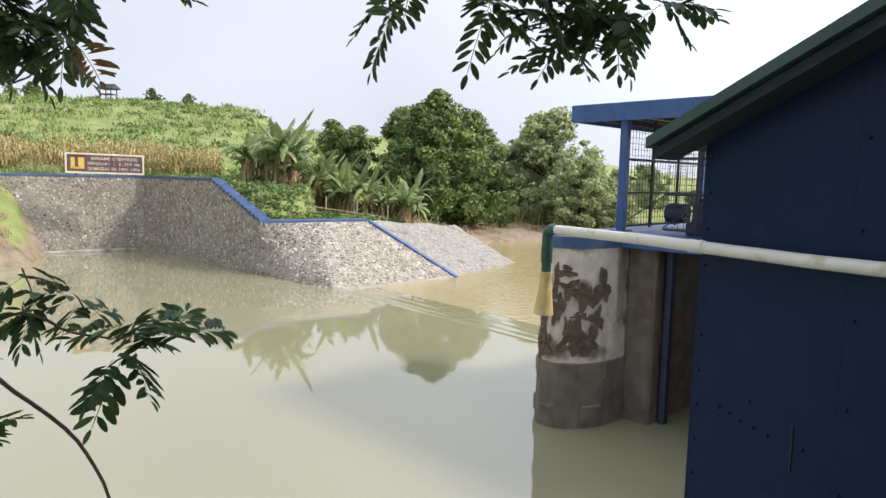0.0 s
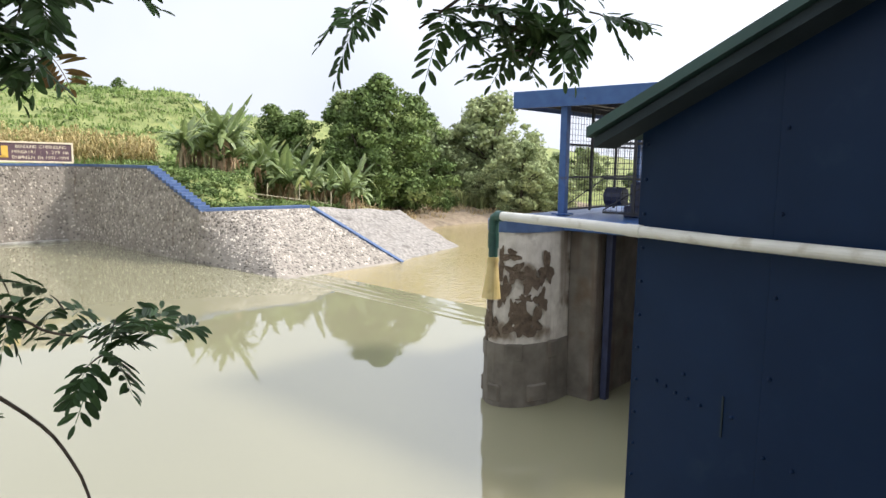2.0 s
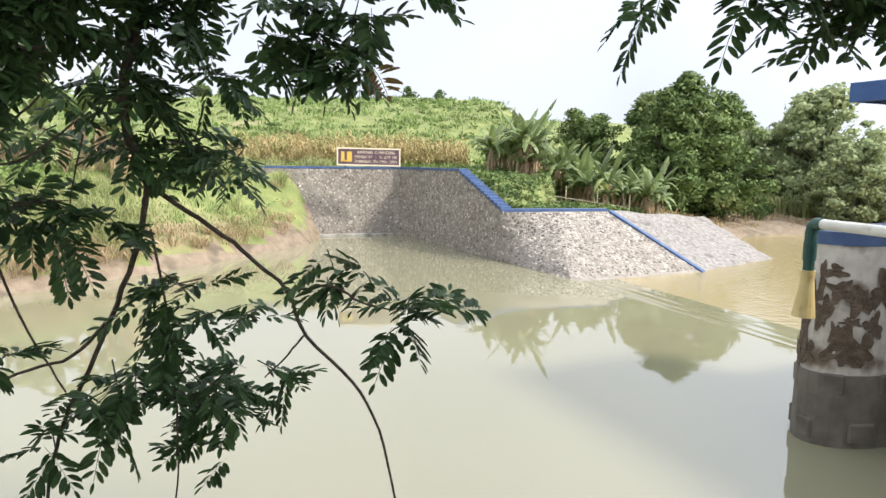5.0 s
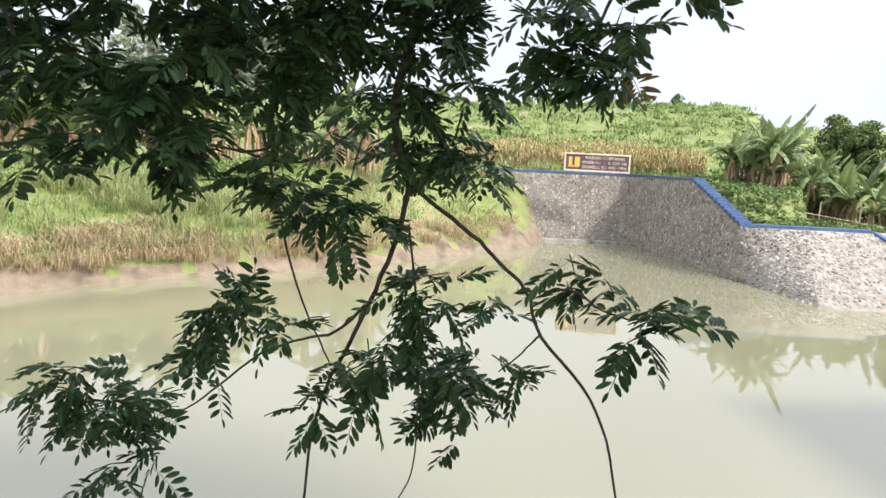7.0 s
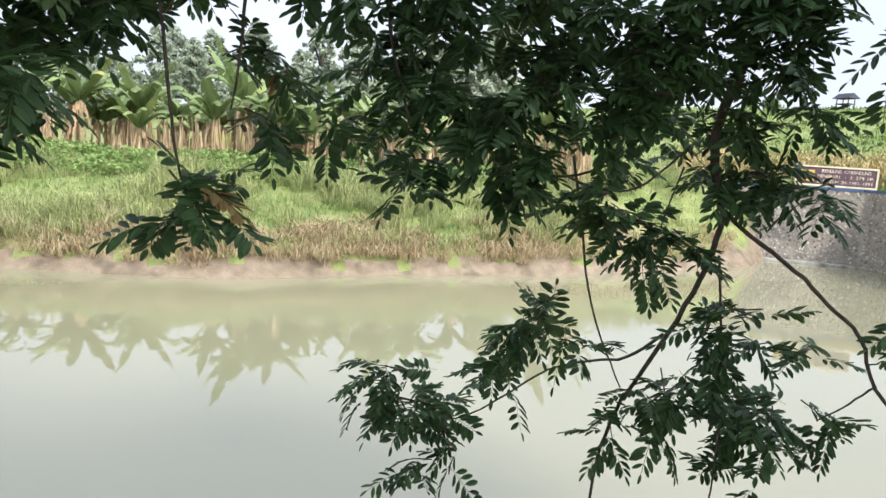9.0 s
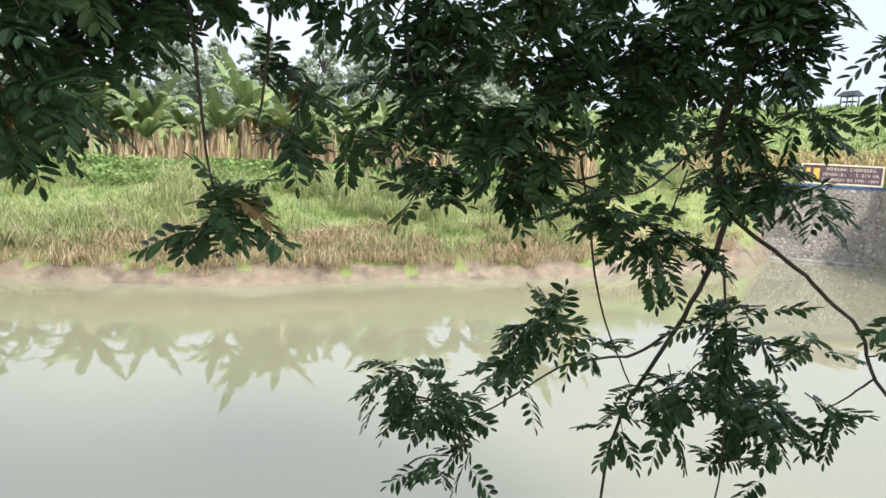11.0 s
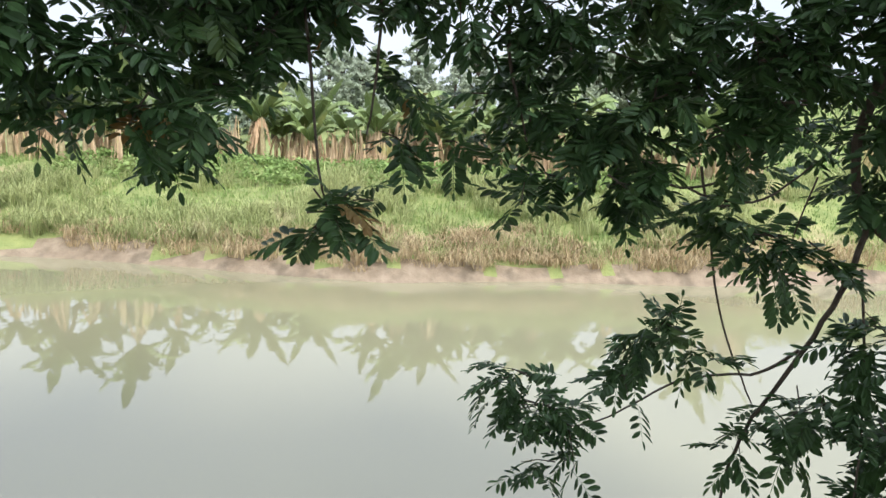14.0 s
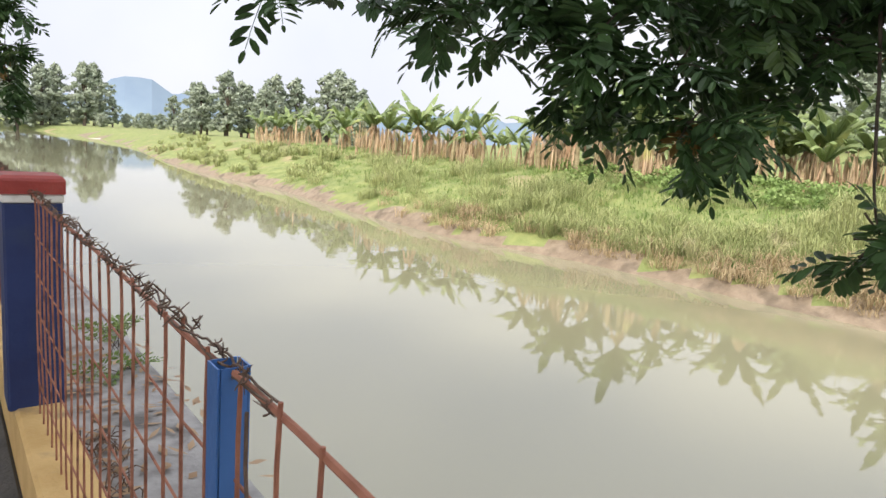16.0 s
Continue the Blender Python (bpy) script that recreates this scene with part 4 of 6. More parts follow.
f2 = fence_panel(0.14, post_a - hw, 0.165, "rusty orange rod fence panel with missing rods", 4.5)
fence_panel(FL + 0.14, FL * 2.05 - 0.14, 0.135, "rusty orange reinforcing-rod fence panel farther along")


def barbed(a0, a1, coils, seed, label):
    """Tangled barbed wire wound along the top rail."""
    r = random.Random(seed)
    wire = thing("barbed_wire", tuple(fp((a0 + a1) / 2, 0, 4.42)), label, "barbed wire", "barbed wire")
    for strand in range(2):
        pts, n, ang, rr = [], int((a1 - a0) * 44), strand * 2.4, 0.01
        for k in range(n + 1):
            u = k / n
            knot = max(0.0, math.sin(u * coils + seed + strand * 1.3)) ** 6
            ang += r.uniform(0.05, 0.35) + 0.9 * knot
            rr = lerp(rr, 0.007 + r.random() * 0.012 + 0.034 * knot * r.random(), 0.6)
            a = lerp(a0, a1, u)
            pts.append(fp(a + 0.02 * knot * math.cos(ang), rr * math.cos(ang), 4.42 + rr * 0.6 + rr * math.sin(ang)))
        part("strand", Shape().tube(pts, 0.0028, 5), WIRE, wire)
    k = a0
    while k < a1:
        b = Shape()
        c = fp(k, r.uniform(-0.015, 0.015), 4.43 + r.uniform(-0.01, 0.025))
        for _ in range(2):
            d = Vector((r.uniform(-1, 1), r.uniform(-1, 1), r.uniform(-1, 1))).normalized() * r.uniform(0.026, 0.042)
            b.tube([c - d, c, c + d], [0.001, 0.0026, 0.001], 4)
        ringp = [c + Vector((0.008 * math.cos(q), 0.008 * math.sin(q), 0.003 * q - 0.01)) for q in np.linspace(0, 9, 12)]
        b.tube(ringp, 0.002, 4)
        part("barb", b, WIRE, wire)
        k += r.uniform(0.06, 0.13)
    return wire


barbed(post_a - 0.03, FL - 0.15, 16, 4, "tangled rusty barbed wire along the fence rail")
barbed(post_a - 0.22, post_a - 0.04, 3, 9, "short twist of rusty barbed wire beside the post")
barbed(0.12, 0.62, 6, 12, "loose barbed wire hanging by the pillar")
barbed(FL + 0.1, FL * 2.05 - 0.15, 16, 15, "tangled rusty barbed wire farther along")
hang = thing("loose_wire", tuple(fp(post_a - 0.17, 0, 4.3)), "frayed barbed wire hanging from the rail", "barbed wire", "barbed wire")
part("strand", Shape().tube([fp(post_a - 0.13, -0.01, 4.38), fp(post_a - 0.135, -0.012, 4.28), fp(post_a - 0.17, -0.02, 4.22), fp(post_a - 0.24, -0.01, 4.13), fp(post_a - 0.3, 0, 4.0)], 0.004, 5), WIRE, hang)
part("barb", Shape().tube([fp(post_a - 0.13, -0.03, 4.19), fp(post_a - 0.175, -0.02, 4.225), fp(post_a - 0.22, 0.0, 4.245)], [0.001, 0.003, 0.001], 4), WIRE, hang)

# litter of dry leaves on the ledge
lit_rng = random.Random(21)
lit = Shape()
for k in range(260):
    a, b = lit_rng.uniform(KINK, 9.0), 0.2 + 0.9 * lit_rng.random() ** 1.4
    c = fp(a, b, 2.862 + lit_rng.random() * 0.02)
    ang, L, W = lit_rng.uniform(0, 6.28), lit_rng.uniform(0.03, 0.09), lit_rng.uniform(0.012, 0.03)
    d, e = Vector((math.cos(ang), math.sin(ang), 0.15)), Vector((-math.sin(ang), math.cos(ang), 0.1))
    lit.add([c - d * L, c + e * W, c + d * L, c - e * W], [(0, 1, 2, 3)])
tagged(part("leaf_litter", lit, DEADBANANA), "dry brown leaf litter on the ledge", "litter", kind="stuff")
heap = Shape()
for k in range(70):
    c = fp(lit_rng.uniform(FL - 1.0, FL - 0.1), lit_rng.uniform(0.16, 0.42), 2.87)
    d = Vector((lit_rng.uniform(-1, 1), lit_rng.uniform(-1, 1), lit_rng.uniform(0.0, 0.5))) * 0.16
    heap.tube([c, c + d * 0.5 + Vector((0, 0, 0.03)), c + d], 0.004, 4)
tagged(part("twig_heap", heap, WIRE), "heap of brown twigs against the fence", "twigs", kind="stuff")

# ---- the leafy tree over the walk ----
tree = thing("riverside_tree", (2.2, -2.6, 2.8), "dark green feathery-leaved tree hanging over the water", "tree")
leaf_rng = random.Random(11)


def bent(pts, n=4):
    """A smooth line through the points."""
    p = [Vector(q) for q in pts]
    p = [p[0] * 2 - p[1]] + p + [p[-1] * 2 - p[-2]]
    out = []
    for i in range(1, len(p) - 2):
        for k in range(n):
            t = k / n
            a, b, c, d = p[i - 1:i + 3]
            out.append(0.5 * ((2 * b) + (c - a) * t + (2 * a - 5 * b + 4 * c - d) * t * t + (3 * b - a - 3 * c + d) * t ** 3))
    return out + [p[-2]]


def limb(pts, r0, r1):
    line = bent(pts)
    line = [q + Vector([leaf_rng.uniform(-1, 1) * r1 * 0.6 for _ in range(3)]) if 0 < i < len(line) - 1 else q for i, q in enumerate(line)]
    return part("branch", Shape().tube(line, [lerp(r0, r1, i / (len(line) - 1)) for i in range(len(line))], 6), BARK, tree)


def compound_leaf(out, base, d, length, roll, size):
    """One pinnate leaf: a drooping stalk with paired oblong leaflets."""
    d = d.normalized()
    side = d.cross(Vector((0, 0, 1)))
    side = side.normalized() if side.length > 0.05 else Vector((1, 0, 0))
    nrm = side.cross(d)
    side, nrm = side * math.cos(roll) + nrm * math.sin(roll), nrm * math.cos(roll) - side * math.sin(roll)
    pairs = leaf_rng.randint(5, 8)
    sag = leaf_rng.uniform(0.1, 0.45)
    stalk = [base + d * length * u + Vector((0, 0, -sag * length * u * u)) for u in (0, 0.35, 0.7, 1.0)]
    for a, b in zip(stalk, stalk[1:]):
        w = side * 0.0012
        out.add([a - w, a + w, b + w, b - w], [(0, 1, 2, 3)])
    for k in range(2 * pairs + 1):
        u = 0.18 + 0.82 * (k // 2) / pairs
        p = base + d * length * u + Vector((0, 0, -sag * length * u * u))
        s = 0 if k == 2 * pairs else (1 if k % 2 else -1)
        fwd = (d * (0.45 + 0.35 * u) + side * s * (1.0 if s else 0)).normalized() if s else d
        fwd = (fwd + Vector((0, 0, -leaf_rng.uniform(0.0, 0.55))) + nrm * leaf_rng.uniform(-0.2, 0.2)).normalized()
        L = size * leaf_rng.uniform(0.8, 1.15) * (0.75 + 0.5 * math.sin(math.pi * min(u, 0.95)))
        wd = fwd.cross(nrm)
        wd = wd.normalized() * L * leaf_rng.uniform(0.155, 0.19) if wd.length > 0.05 else side * L * 0.2
        up_ = wd.cross(fwd).normalized() * L * 0.05
        q = p + fwd * L * 0.06
        out.add([q, q + fwd * L * 0.28 + wd * 0.85 + up_, q + fwd * L * 0.62 + wd + up_, q + fwd * L * 0.90 + wd * 0.55, q + fwd * L - up_,
                 q + fwd * L * 0.90 - wd * 0.55, q + fwd * L * 0.62 - wd + up_, q + fwd * L * 0.28 - wd * 0.85 + up_], [(0, 1, 2, 3, 4), (0, 4, 5, 6, 7)])


def spray(c, r, n, flat, size=0.060):
    """A tuft of leaves round a few twigs."""
    c = Vector(c)
    n = max(4, int(n * 0.74))
    green, dry = Shape(), Shape()
    twigs = Shape()
    for t in range(max(1, n // 4)):
        d = Vector((leaf_rng.gauss(0, 1), leaf_rng.gauss(0, 1), leaf_rng.gauss(0.0, 0.6))).normalized()
        a, b = c - d * r * 0.5 + Vector((0, 0, 0.25 * r)), c + d * r * 0.65
        twigs.tube([a, (a + b) / 2 + Vector((0, 0, 0.08 * r)), b], [0.0035, 0.0028, 0.0015], 4, False)
        for k in range(n // max(1, n // 4)):
            u = leaf_rng.random()
            p = a.lerp(b, u) + Vector([leaf_rng.uniform(-1, 1) * r * 0.35 for _ in range(3)]) * Vector((1, 1, flat)).length / 1.7
            out_d = (d * 0.5 + Vector((leaf_rng.gauss(0, 0.8), leaf_rng.gauss(0, 0.8), leaf_rng.gauss(-0.25, 0.36)))).normalized()
            compound_leaf(dry if leaf_rng.random() < 0.004 else green, p, out_d, leaf_rng.uniform(0.12, 0.19), leaf_rng.uniform(-0.7, 0.7), size)
    tuft = tagged(part("leaf_spray", green, LEAF, tree), kind="stuff")
    if dry.f:
        part("yellow_leaf", dry, DRYLEAF, tree, "yellowed compound leaf")
    part("twig", twigs, BARK, tree)
    return tuft


# trunk behind the walk, with limbs that arch over to the river
limb([(2.2, -2.6, 2.75), (2.1, -2.4, 4.2), (1.7, -1.7, 5.6), (0.9, -0.4, 6.5), (-0.2, 0.9, 6.3), (-0.95, 1.75, 5.8)], 0.13, 0.03).name = "trunk"
limb([(1.7, -1.7, 5.6), (0.6, 0.6, 6.3), (0.3, 2.2, 6.0), (0.35, 2.8, 5.7)], 0.05, 0.014)
limb([(0.9, -0.4, 6.5), (-0.8, -0.6, 6.2), (-1.5, -0.7, 5.6)], 0.04, 0.014)
# crown over the walk
for k in range(16):
    spray((leaf_rng.uniform(-0.6, 2.4), leaf_rng.uniform(-3.0, 2.0), leaf_rng.uniform(6.4, 7.5)), 0.55, 26, 0.8)
limb([(-1.67, 2.16, 6.25), (-1.81, 2.15, 5.72), (-1.97, 2.17, 5.38), (-2.09, 2.15, 5.01), (-2.08, 2.21, 4.71)], 0.03, 0.016)
limb([(-2.07, 2.22, 4.7), (-2.0, 2.29, 4.62), (-1.84, 2.38, 4.5), (-1.75, 2.46, 4.39), (-1.63, 2.5, 4.29), (-1.57, 2.54, 4.11), (-1.44, 2.66, 3.91), (-1.35, 2.72, 3.71), (-1.28, 2.74, 3.41)], 0.011, 0.005)
limb([(-1.63, 2.5, 4.29), (-1.44, 2.42, 4.33), (-1.29, 2.38, 4.36), (-1.19, 2.41, 4.31), (-1.12, 2.48, 4.28)], 0.006, 0.003)
limb([(-1.57, 2.54, 4.12), (-1.64, 2.51, 4.03), (-1.73, 2.47, 3.93)], 0.005, 0.003)
limb([(-2.07, 2.22, 4.7), (-2.11, 2.2, 4.47), (-2.18, 2.14, 4.23), (-2.31, 2.09, 3.95), (-2.35, 2.01, 3.77), (-2.36, 1.94, 3.54), (-2.34, 1.89, 3.21)], 0.013, 0.006)
limb([(-2.49, 1.76, 4.89), (-2.47, 1.81, 4.64), (-2.48, 1.89, 4.31), (-2.44, 1.96, 4.08), (-2.35, 2.02, 3.88)], 0.007, 0.004)
limb([(-2.24, 2.13, 4.15), (-2.4, 2.08, 4.0), (-2.53, 1.98, 3.95), (-2.69, 1.85, 3.86), (-2.84, 1.71, 3.69), (-2.98, 1.6, 3.55), (-3.19, 1.39, 3.41)], 0.008, 0.004)
limb([(-2.09, 2.24, 4.52), (-2.07, 2.28, 4.22), (-2.02, 2.27, 3.92), (-1.99, 2.25, 3.67), (-1.98, 2.22, 3.45), (-2.01, 2.16, 3.31)], 0.006, 0.003)
limb([(-2.52, 1.55, 4.82), (-2.41, 1.68, 4.8), (-2.31, 1.81, 4.86), (-2.27, 1.88, 4.94), (-2.16, 1.95, 5.06)], 0.007, 0.004)
limb([(-2.05, 1.97, 4.87), (-2.1, 1.95, 4.69), (-2.14, 1.95, 4.56)], 0.004, 0.002)
limb([(-1.81, 2.15, 5.72), (-1.98, 1.46, 5.73), (-2.13, 0.77, 5.66), (-2.27, 0.08, 5.57), (-2.4, -0.55, 5.51)], 0.026, 0.012)
limb([(-2.13, 0.77, 5.66), (-2.13, 0.79, 5.39), (-2.16, 0.81, 5.22), (-2.14, 0.88, 4.95)], 0.01, 0.004)
limb([(-2.22, 0.36, 5.59), (-2.23, 0.36, 5.31), (-2.21, 0.34, 5.08), (-2.2, 0.32, 4.95)], 0.007, 0.003)
limb([(-2.36, 0.62, 5.37), (-2.29, 0.77, 5.27), (-2.26, 0.8, 5.17)], 0.005, 0.003)
limb([(-2.27, 0.08, 5.57), (-2.12, 0.14, 5.03), (-2.08, 0.16, 4.82), (-2.05, 0.19, 4.7)], 0.006, 0.003)
limb([(-2.15, 1.51, 4.81), (-2.1, 1.61, 4.77), (-2.05, 1.76, 4.78), (-2.05, 1.94, 4.91)], 0.006, 0.004)
limb([(-0.71, 2.92, 6.11), (-1.04, 2.68, 5.81), (-1.25, 2.51, 5.48), (-1.33, 2.42, 5.2)], 0.014, 0.005)
limb([(0.46, 3.0, 5.79), (0.2, 2.93, 5.53), (-0.04, 2.87, 5.35), (-0.18, 2.83, 5.24)], 0.012, 0.004)
limb([(0.46, 3.0, 5.79), (0.36, 2.95, 5.49), (0.27, 2.92, 5.31), (0.17, 2.88, 5.16)], 0.01, 0.004)
limb([(-2.21, 0.14, 5.88), (-1.94, -0.3, 5.6), (-1.66, -0.71, 5.47), (-1.43, -1.15, 5.41)], 0.014, 0.005)
spray((-2.45, -0.45, 5.36), 0.21, 47, 0.8)
spray((-2.39, -0.15, 5.41), 0.21, 47, 0.8)
spray((-2.33, 0.16, 5.45), 0.22, 47, 0.8)
spray((-2.26, 0.48, 5.45), 0.22, 47, 0.8)
spray((-2.19, 0.82, 5.49), 0.23, 47, 0.8)
spray((-2.15, 1.2, 5.48), 0.24, 47, 0.8)
spray((-2.11, 1.6, 5.52), 0.25, 47, 0.8)
spray((-2.02, 1.97, 5.54), 0.25, 47, 0.8)
spray((-1.88, 2.2, 5.53), 0.25, 47, 0.8)
spray((-2.21, 0.9, 5.05), 0.17, 25, 0.8)
spray((-2.14, 1.16, 4.97), 0.18, 34, 0.8)
spray((-2.11, 1.47, 5.17), 0.21, 36, 0.8)
spray((-2.04, 1.8, 5.25), 0.21, 36, 0.8)
spray((-1.95, 2.21, 5.29), 0.2, 32, 0.8)
spray((-2.03, 2.17, 5.03), 0.18, 23, 0.8)
spray((-2.07, 1.32, 4.87), 0.13, 19, 0.8)
spray((-2.03, 0.2, 4.66), 0.17, 24, 0.8)
spray((-2.29, -0.09, 5.24), 0.15, 15, 0.8)
spray((-2.12, 0.87, 4.75), 0.09, 8, 0.8)
spray((-2.05, 1.2, 4.8), 0.1, 13, 0.8)
spray((-2.02, 1.54, 4.73), 0.12, 15, 0.8)
spray((-2.15, 1.84, 4.6), 0.19, 23, 0.8)
spray((-2.11, 2.17, 4.84), 0.14, 15, 0.8)
spray((-1.99, 2.34, 4.82), 0.15, 17, 0.8)
spray((-1.8, 2.41, 4.77), 0.1, 11, 0.8)
spray((-2.49, 1.65, 4.17), 0.16, 17, 0.8)
spray((-2.8, 1.23, 3.66), 0.26, 38, 0.8)
spray((-2.87, 1.11, 3.83), 0.17, 13, 0.8)
spray((-2.6, 1.54, 3.9), 0.13, 11, 0.8)
spray((-2.03, 2.31, 4.26), 0.2, 27, 0.8)
spray((-2.2, 2.14, 3.85), 0.23, 25, 0.8)
spray((-2.03, 2.42, 3.78), 0.27, 34, 0.8)
spray((-1.87, 2.54, 4.15), 0.11, 11, 0.8)
spray((-1.86, 2.62, 3.89), 0.11, 8, 0.8)
spray((-2.11, 2.08, 4.55), 0.14, 13, 0.8)
spray((-1.36, 2.45, 4.42), 0.08, 5, 0.5)
spray((-1.21, 2.47, 4.37), 0.1, 8, 0.5)
spray((-1.07, 2.54, 4.3), 0.12, 9, 0.5)
spray((-0.96, 2.6, 4.26), 0.09, 6, 0.5)
spray((-1.11, 2.5, 4.2), 0.06, 3, 0.5)
spray((-1.34, 2.35, 5.17), 0.13, 19, 0.8)
spray((-1.26, 2.38, 5.11), 0.1, 15, 0.8)
spray((-1.23, 2.43, 5.24), 0.13, 17, 0.8)
spray((-1.15, 2.39, 5.07), 0.06, 8, 0.8)
spray((-1.11, 2.52, 5.39), 0.11, 13, 0.8)
spray((-0.35, 2.81, 5.31), 0.07, 6, 0.8)
spray((-0.1, 2.85, 5.28), 0.08, 9, 0.8)
spray((0.02, 2.87, 5.3), 0.08, 9, 0.8)
spray((0.14, 2.89, 5.24), 0.08, 11, 0.8)
spray((0.29, 2.92, 5.28), 0.08, 11, 0.8)
spray((0.39, 2.94, 5.29), 0.06, 6, 0.8)
spray((0.13, 2.88, 5.17), 0.04, 5, 0.8)
spray((-0.19, 2.9, 5.42), 0.16, 17, 0.8)
spray((0.17, 2.97, 5.45), 0.17, 18, 0.8)
spray((-1.61, -0.75, 5.31), 0.12, 18, 0.8)
spray((-1.48, -0.94, 5.25), 0.1, 12, 0.8)
spray((-1.37, -1.21, 5.26), 0.08, 8, 0.8)
spray((-1.24, -1.43, 5.29), 0.07, 6, 0.8)
spray((-1.69, -0.58, 5.19), 0.14, 22, 0.8)
spray((-1.81, -0.37, 5.12), 0.15, 26, 0.8)
spray((-1.81, -0.32, 4.97), 0.09, 12, 0.8)
spray((-2.02, -0.19, 5.38), 0.17, 24, 0.8)
spray((-2.17, -0.02, 5.25), 0.13, 18, 0.8)
spray((-1.85, -0.5, 5.43), 0.19, 28, 0.8)
spray((-2.13, -4.74, 5.27), 0.13, 28, 0.8)
spray((-2.15, -4.75, 5.06), 0.12, 24, 0.8)
spray((-2.17, -4.70, 5.55), 0.16, 32, 0.8)
spray((-2.10, -4.78, 4.89), 0.08, 12, 0.8)
spray((-2.48, 0.9, 5.23), 0.15, 15, 0.8)
spray((-2.33, 1.09, 5.27), 0.15, 15, 0.8)
spray((-2.23, 1.28, 5.24), 0.16, 15, 0.8)
spray((-2.49, 0.92, 4.99), 0.16, 15, 0.8)
spray((-2.33, 1.12, 5.04), 0.16, 15, 0.8)
spray((-2.23, 1.31, 5.01), 0.16, 15, 0.8)
spray((-2.11, 1.49, 5.18), 0.16, 15, 0.8)
spray((-2.41, 1.05, 4.8), 0.16, 15, 0.8)
spray((-2.31, 1.33, 4.82), 0.17, 15, 0.8)
spray((-2.09, 1.69, 5.3), 0.17, 15, 0.8)
spray((-2.05, 1.86, 5.13), 0.17, 15, 0.8)
spray((-2.03, 1.94, 5.35), 0.17, 15, 0.8)
spray((-2.02, 1.5, 5.37), 0.16, 18, 0.8)
spray((-1.99, 1.75, 5.09), 0.16, 18, 0.8)
spray((-2.05, 1.3, 5.08), 0.16, 18, 0.8)
spray((-1.97, 1.92, 5.42), 0.16, 18, 0.8)
spray((-2.04, 1.58, 4.98), 0.16, 18, 0.8)
spray((-2.09, 1.0, 5.28), 0.15, 18, 0.8)
spray((-1.88, 2.16, 5.47), 0.16, 18, 0.8)
spray((-2.25, 0.08, 5.44), 0.14, 18, 0.8)
spray((-2.35, -0.25, 5.25), 0.14, 18, 0.8)
spray((-2.0, -0.2, 5.27), 0.13, 12, 0.8)
spray((-1.93, -0.34, 5.39), 0.13, 12, 0.8)
spray((-1.82, -0.5, 5.3), 0.13, 12, 0.8)
spray((-2.12, -0.05, 5.4), 0.13, 12, 0.8)
spray((-2.79, 1.11, 3.68), 0.15, 9, 0.8)
spray((-2.68, 1.34, 3.55), 0.15, 9, 0.8)
spray((-2.72, 1.21, 3.44), 0.15, 9, 0.8)
spray((-2.27, 1.92, 3.72), 0.14, 9, 0.8)
spray((-2.14, 2.18, 3.9), 0.13, 9, 0.8)
spray((-1.95, 2.5, 3.85), 0.13, 9, 0.8)
spray((-2.07, 2.27, 4.05), 0.13, 9, 0.8)
spray((-2.0, 2.41, 3.58), 0.13, 9, 0.8)
spray((-2.48, 1.67, 4.14), 0.14, 9, 0.8)
spray((-2.56, 1.57, 4.05), 0.14, 9, 0.8)
spray((-2.41, 1.81, 4.07), 0.14, 9, 0.8)
spray((-2.85, 1.02, 3.79), 0.15, 9, 0.8)
spray((-1.91, 2.56, 3.73), 0.13, 9, 0.8)
spray((-1.98, 2.4, 4.14), 0.13, 9, 0.8)
spray((-2.12, 1.91, 4.53), 0.12, 9, 0.8)
spray((-2.06, 1.67, 4.66), 0.12, 9, 0.8)
spray((-2.39, 2.05, 5.27), 0.14, 11, 0.8)
spray((-2.17, 2.17, 5.24), 0.14, 11, 0.8)
spray((-1.96, 2.3, 5.28), 0.14, 11, 0.8)
spray((-1.94, 2.4, 5.09), 0.15, 11, 0.8)
spray((-2.36, 2.15, 5.04), 0.15, 11, 0.8)
spray((-2.13, 2.27, 5.0), 0.15, 11, 0.8)
spray((-2.04, 2.42, 4.86), 0.15, 11, 0.8)
spray((-2.56, 2.12, 4.87), 0.15, 11, 0.8)
spray((-2.21, 0.46, 5.42), 0.11, 9, 0.8)
spray((-2.14, 0.62, 5.37), 0.11, 9, 0.8)
spray((-2.24, 0.25, 5.42), 0.11, 9, 0.8)
spray((-1.66, -0.78, 5.36), 0.1, 8, 0.8)
spray((-1.57, -0.93, 5.37), 0.1, 8, 0.8)
spray((-1.76, -0.59, 5.32), 0.1, 8, 0.8)
spray((-2.38, -0.26, 5.4), 0.12, 12, 0.8)
spray((-2.32, -0.09, 5.44), 0.12, 12, 0.8)
spray((-2.29, 0.11, 5.36), 0.12, 12, 0.8)
spray((-2.18, 0.78, 5.33), 0.13, 12, 0.8)
spray((-2.13, 0.95, 5.4), 0.13, 12, 0.8)
spray((-1.85, 2.22, 5.4), 0.14, 12, 0.8)
spray((-1.84, 2.3, 5.56), 0.14, 12, 0.8)
spray((-1.66, -0.74, 5.24), 0.1, 10, 0.8)
spray((-1.56, -0.91, 5.27), 0.1, 10, 0.8)
spray((-1.73, -0.66, 5.36), 0.1, 10, 0.8)
spray((-1.76, -0.54, 5.13), 0.1, 10, 0.8)
spray((-1.62, -0.83, 5.35), 0.1, 10, 0.8)
spray((-1.46, -1.07, 5.3), 0.1, 10, 0.8)
spray((-2.23, -0.26, 5.1), 0.08, 9, 0.8)
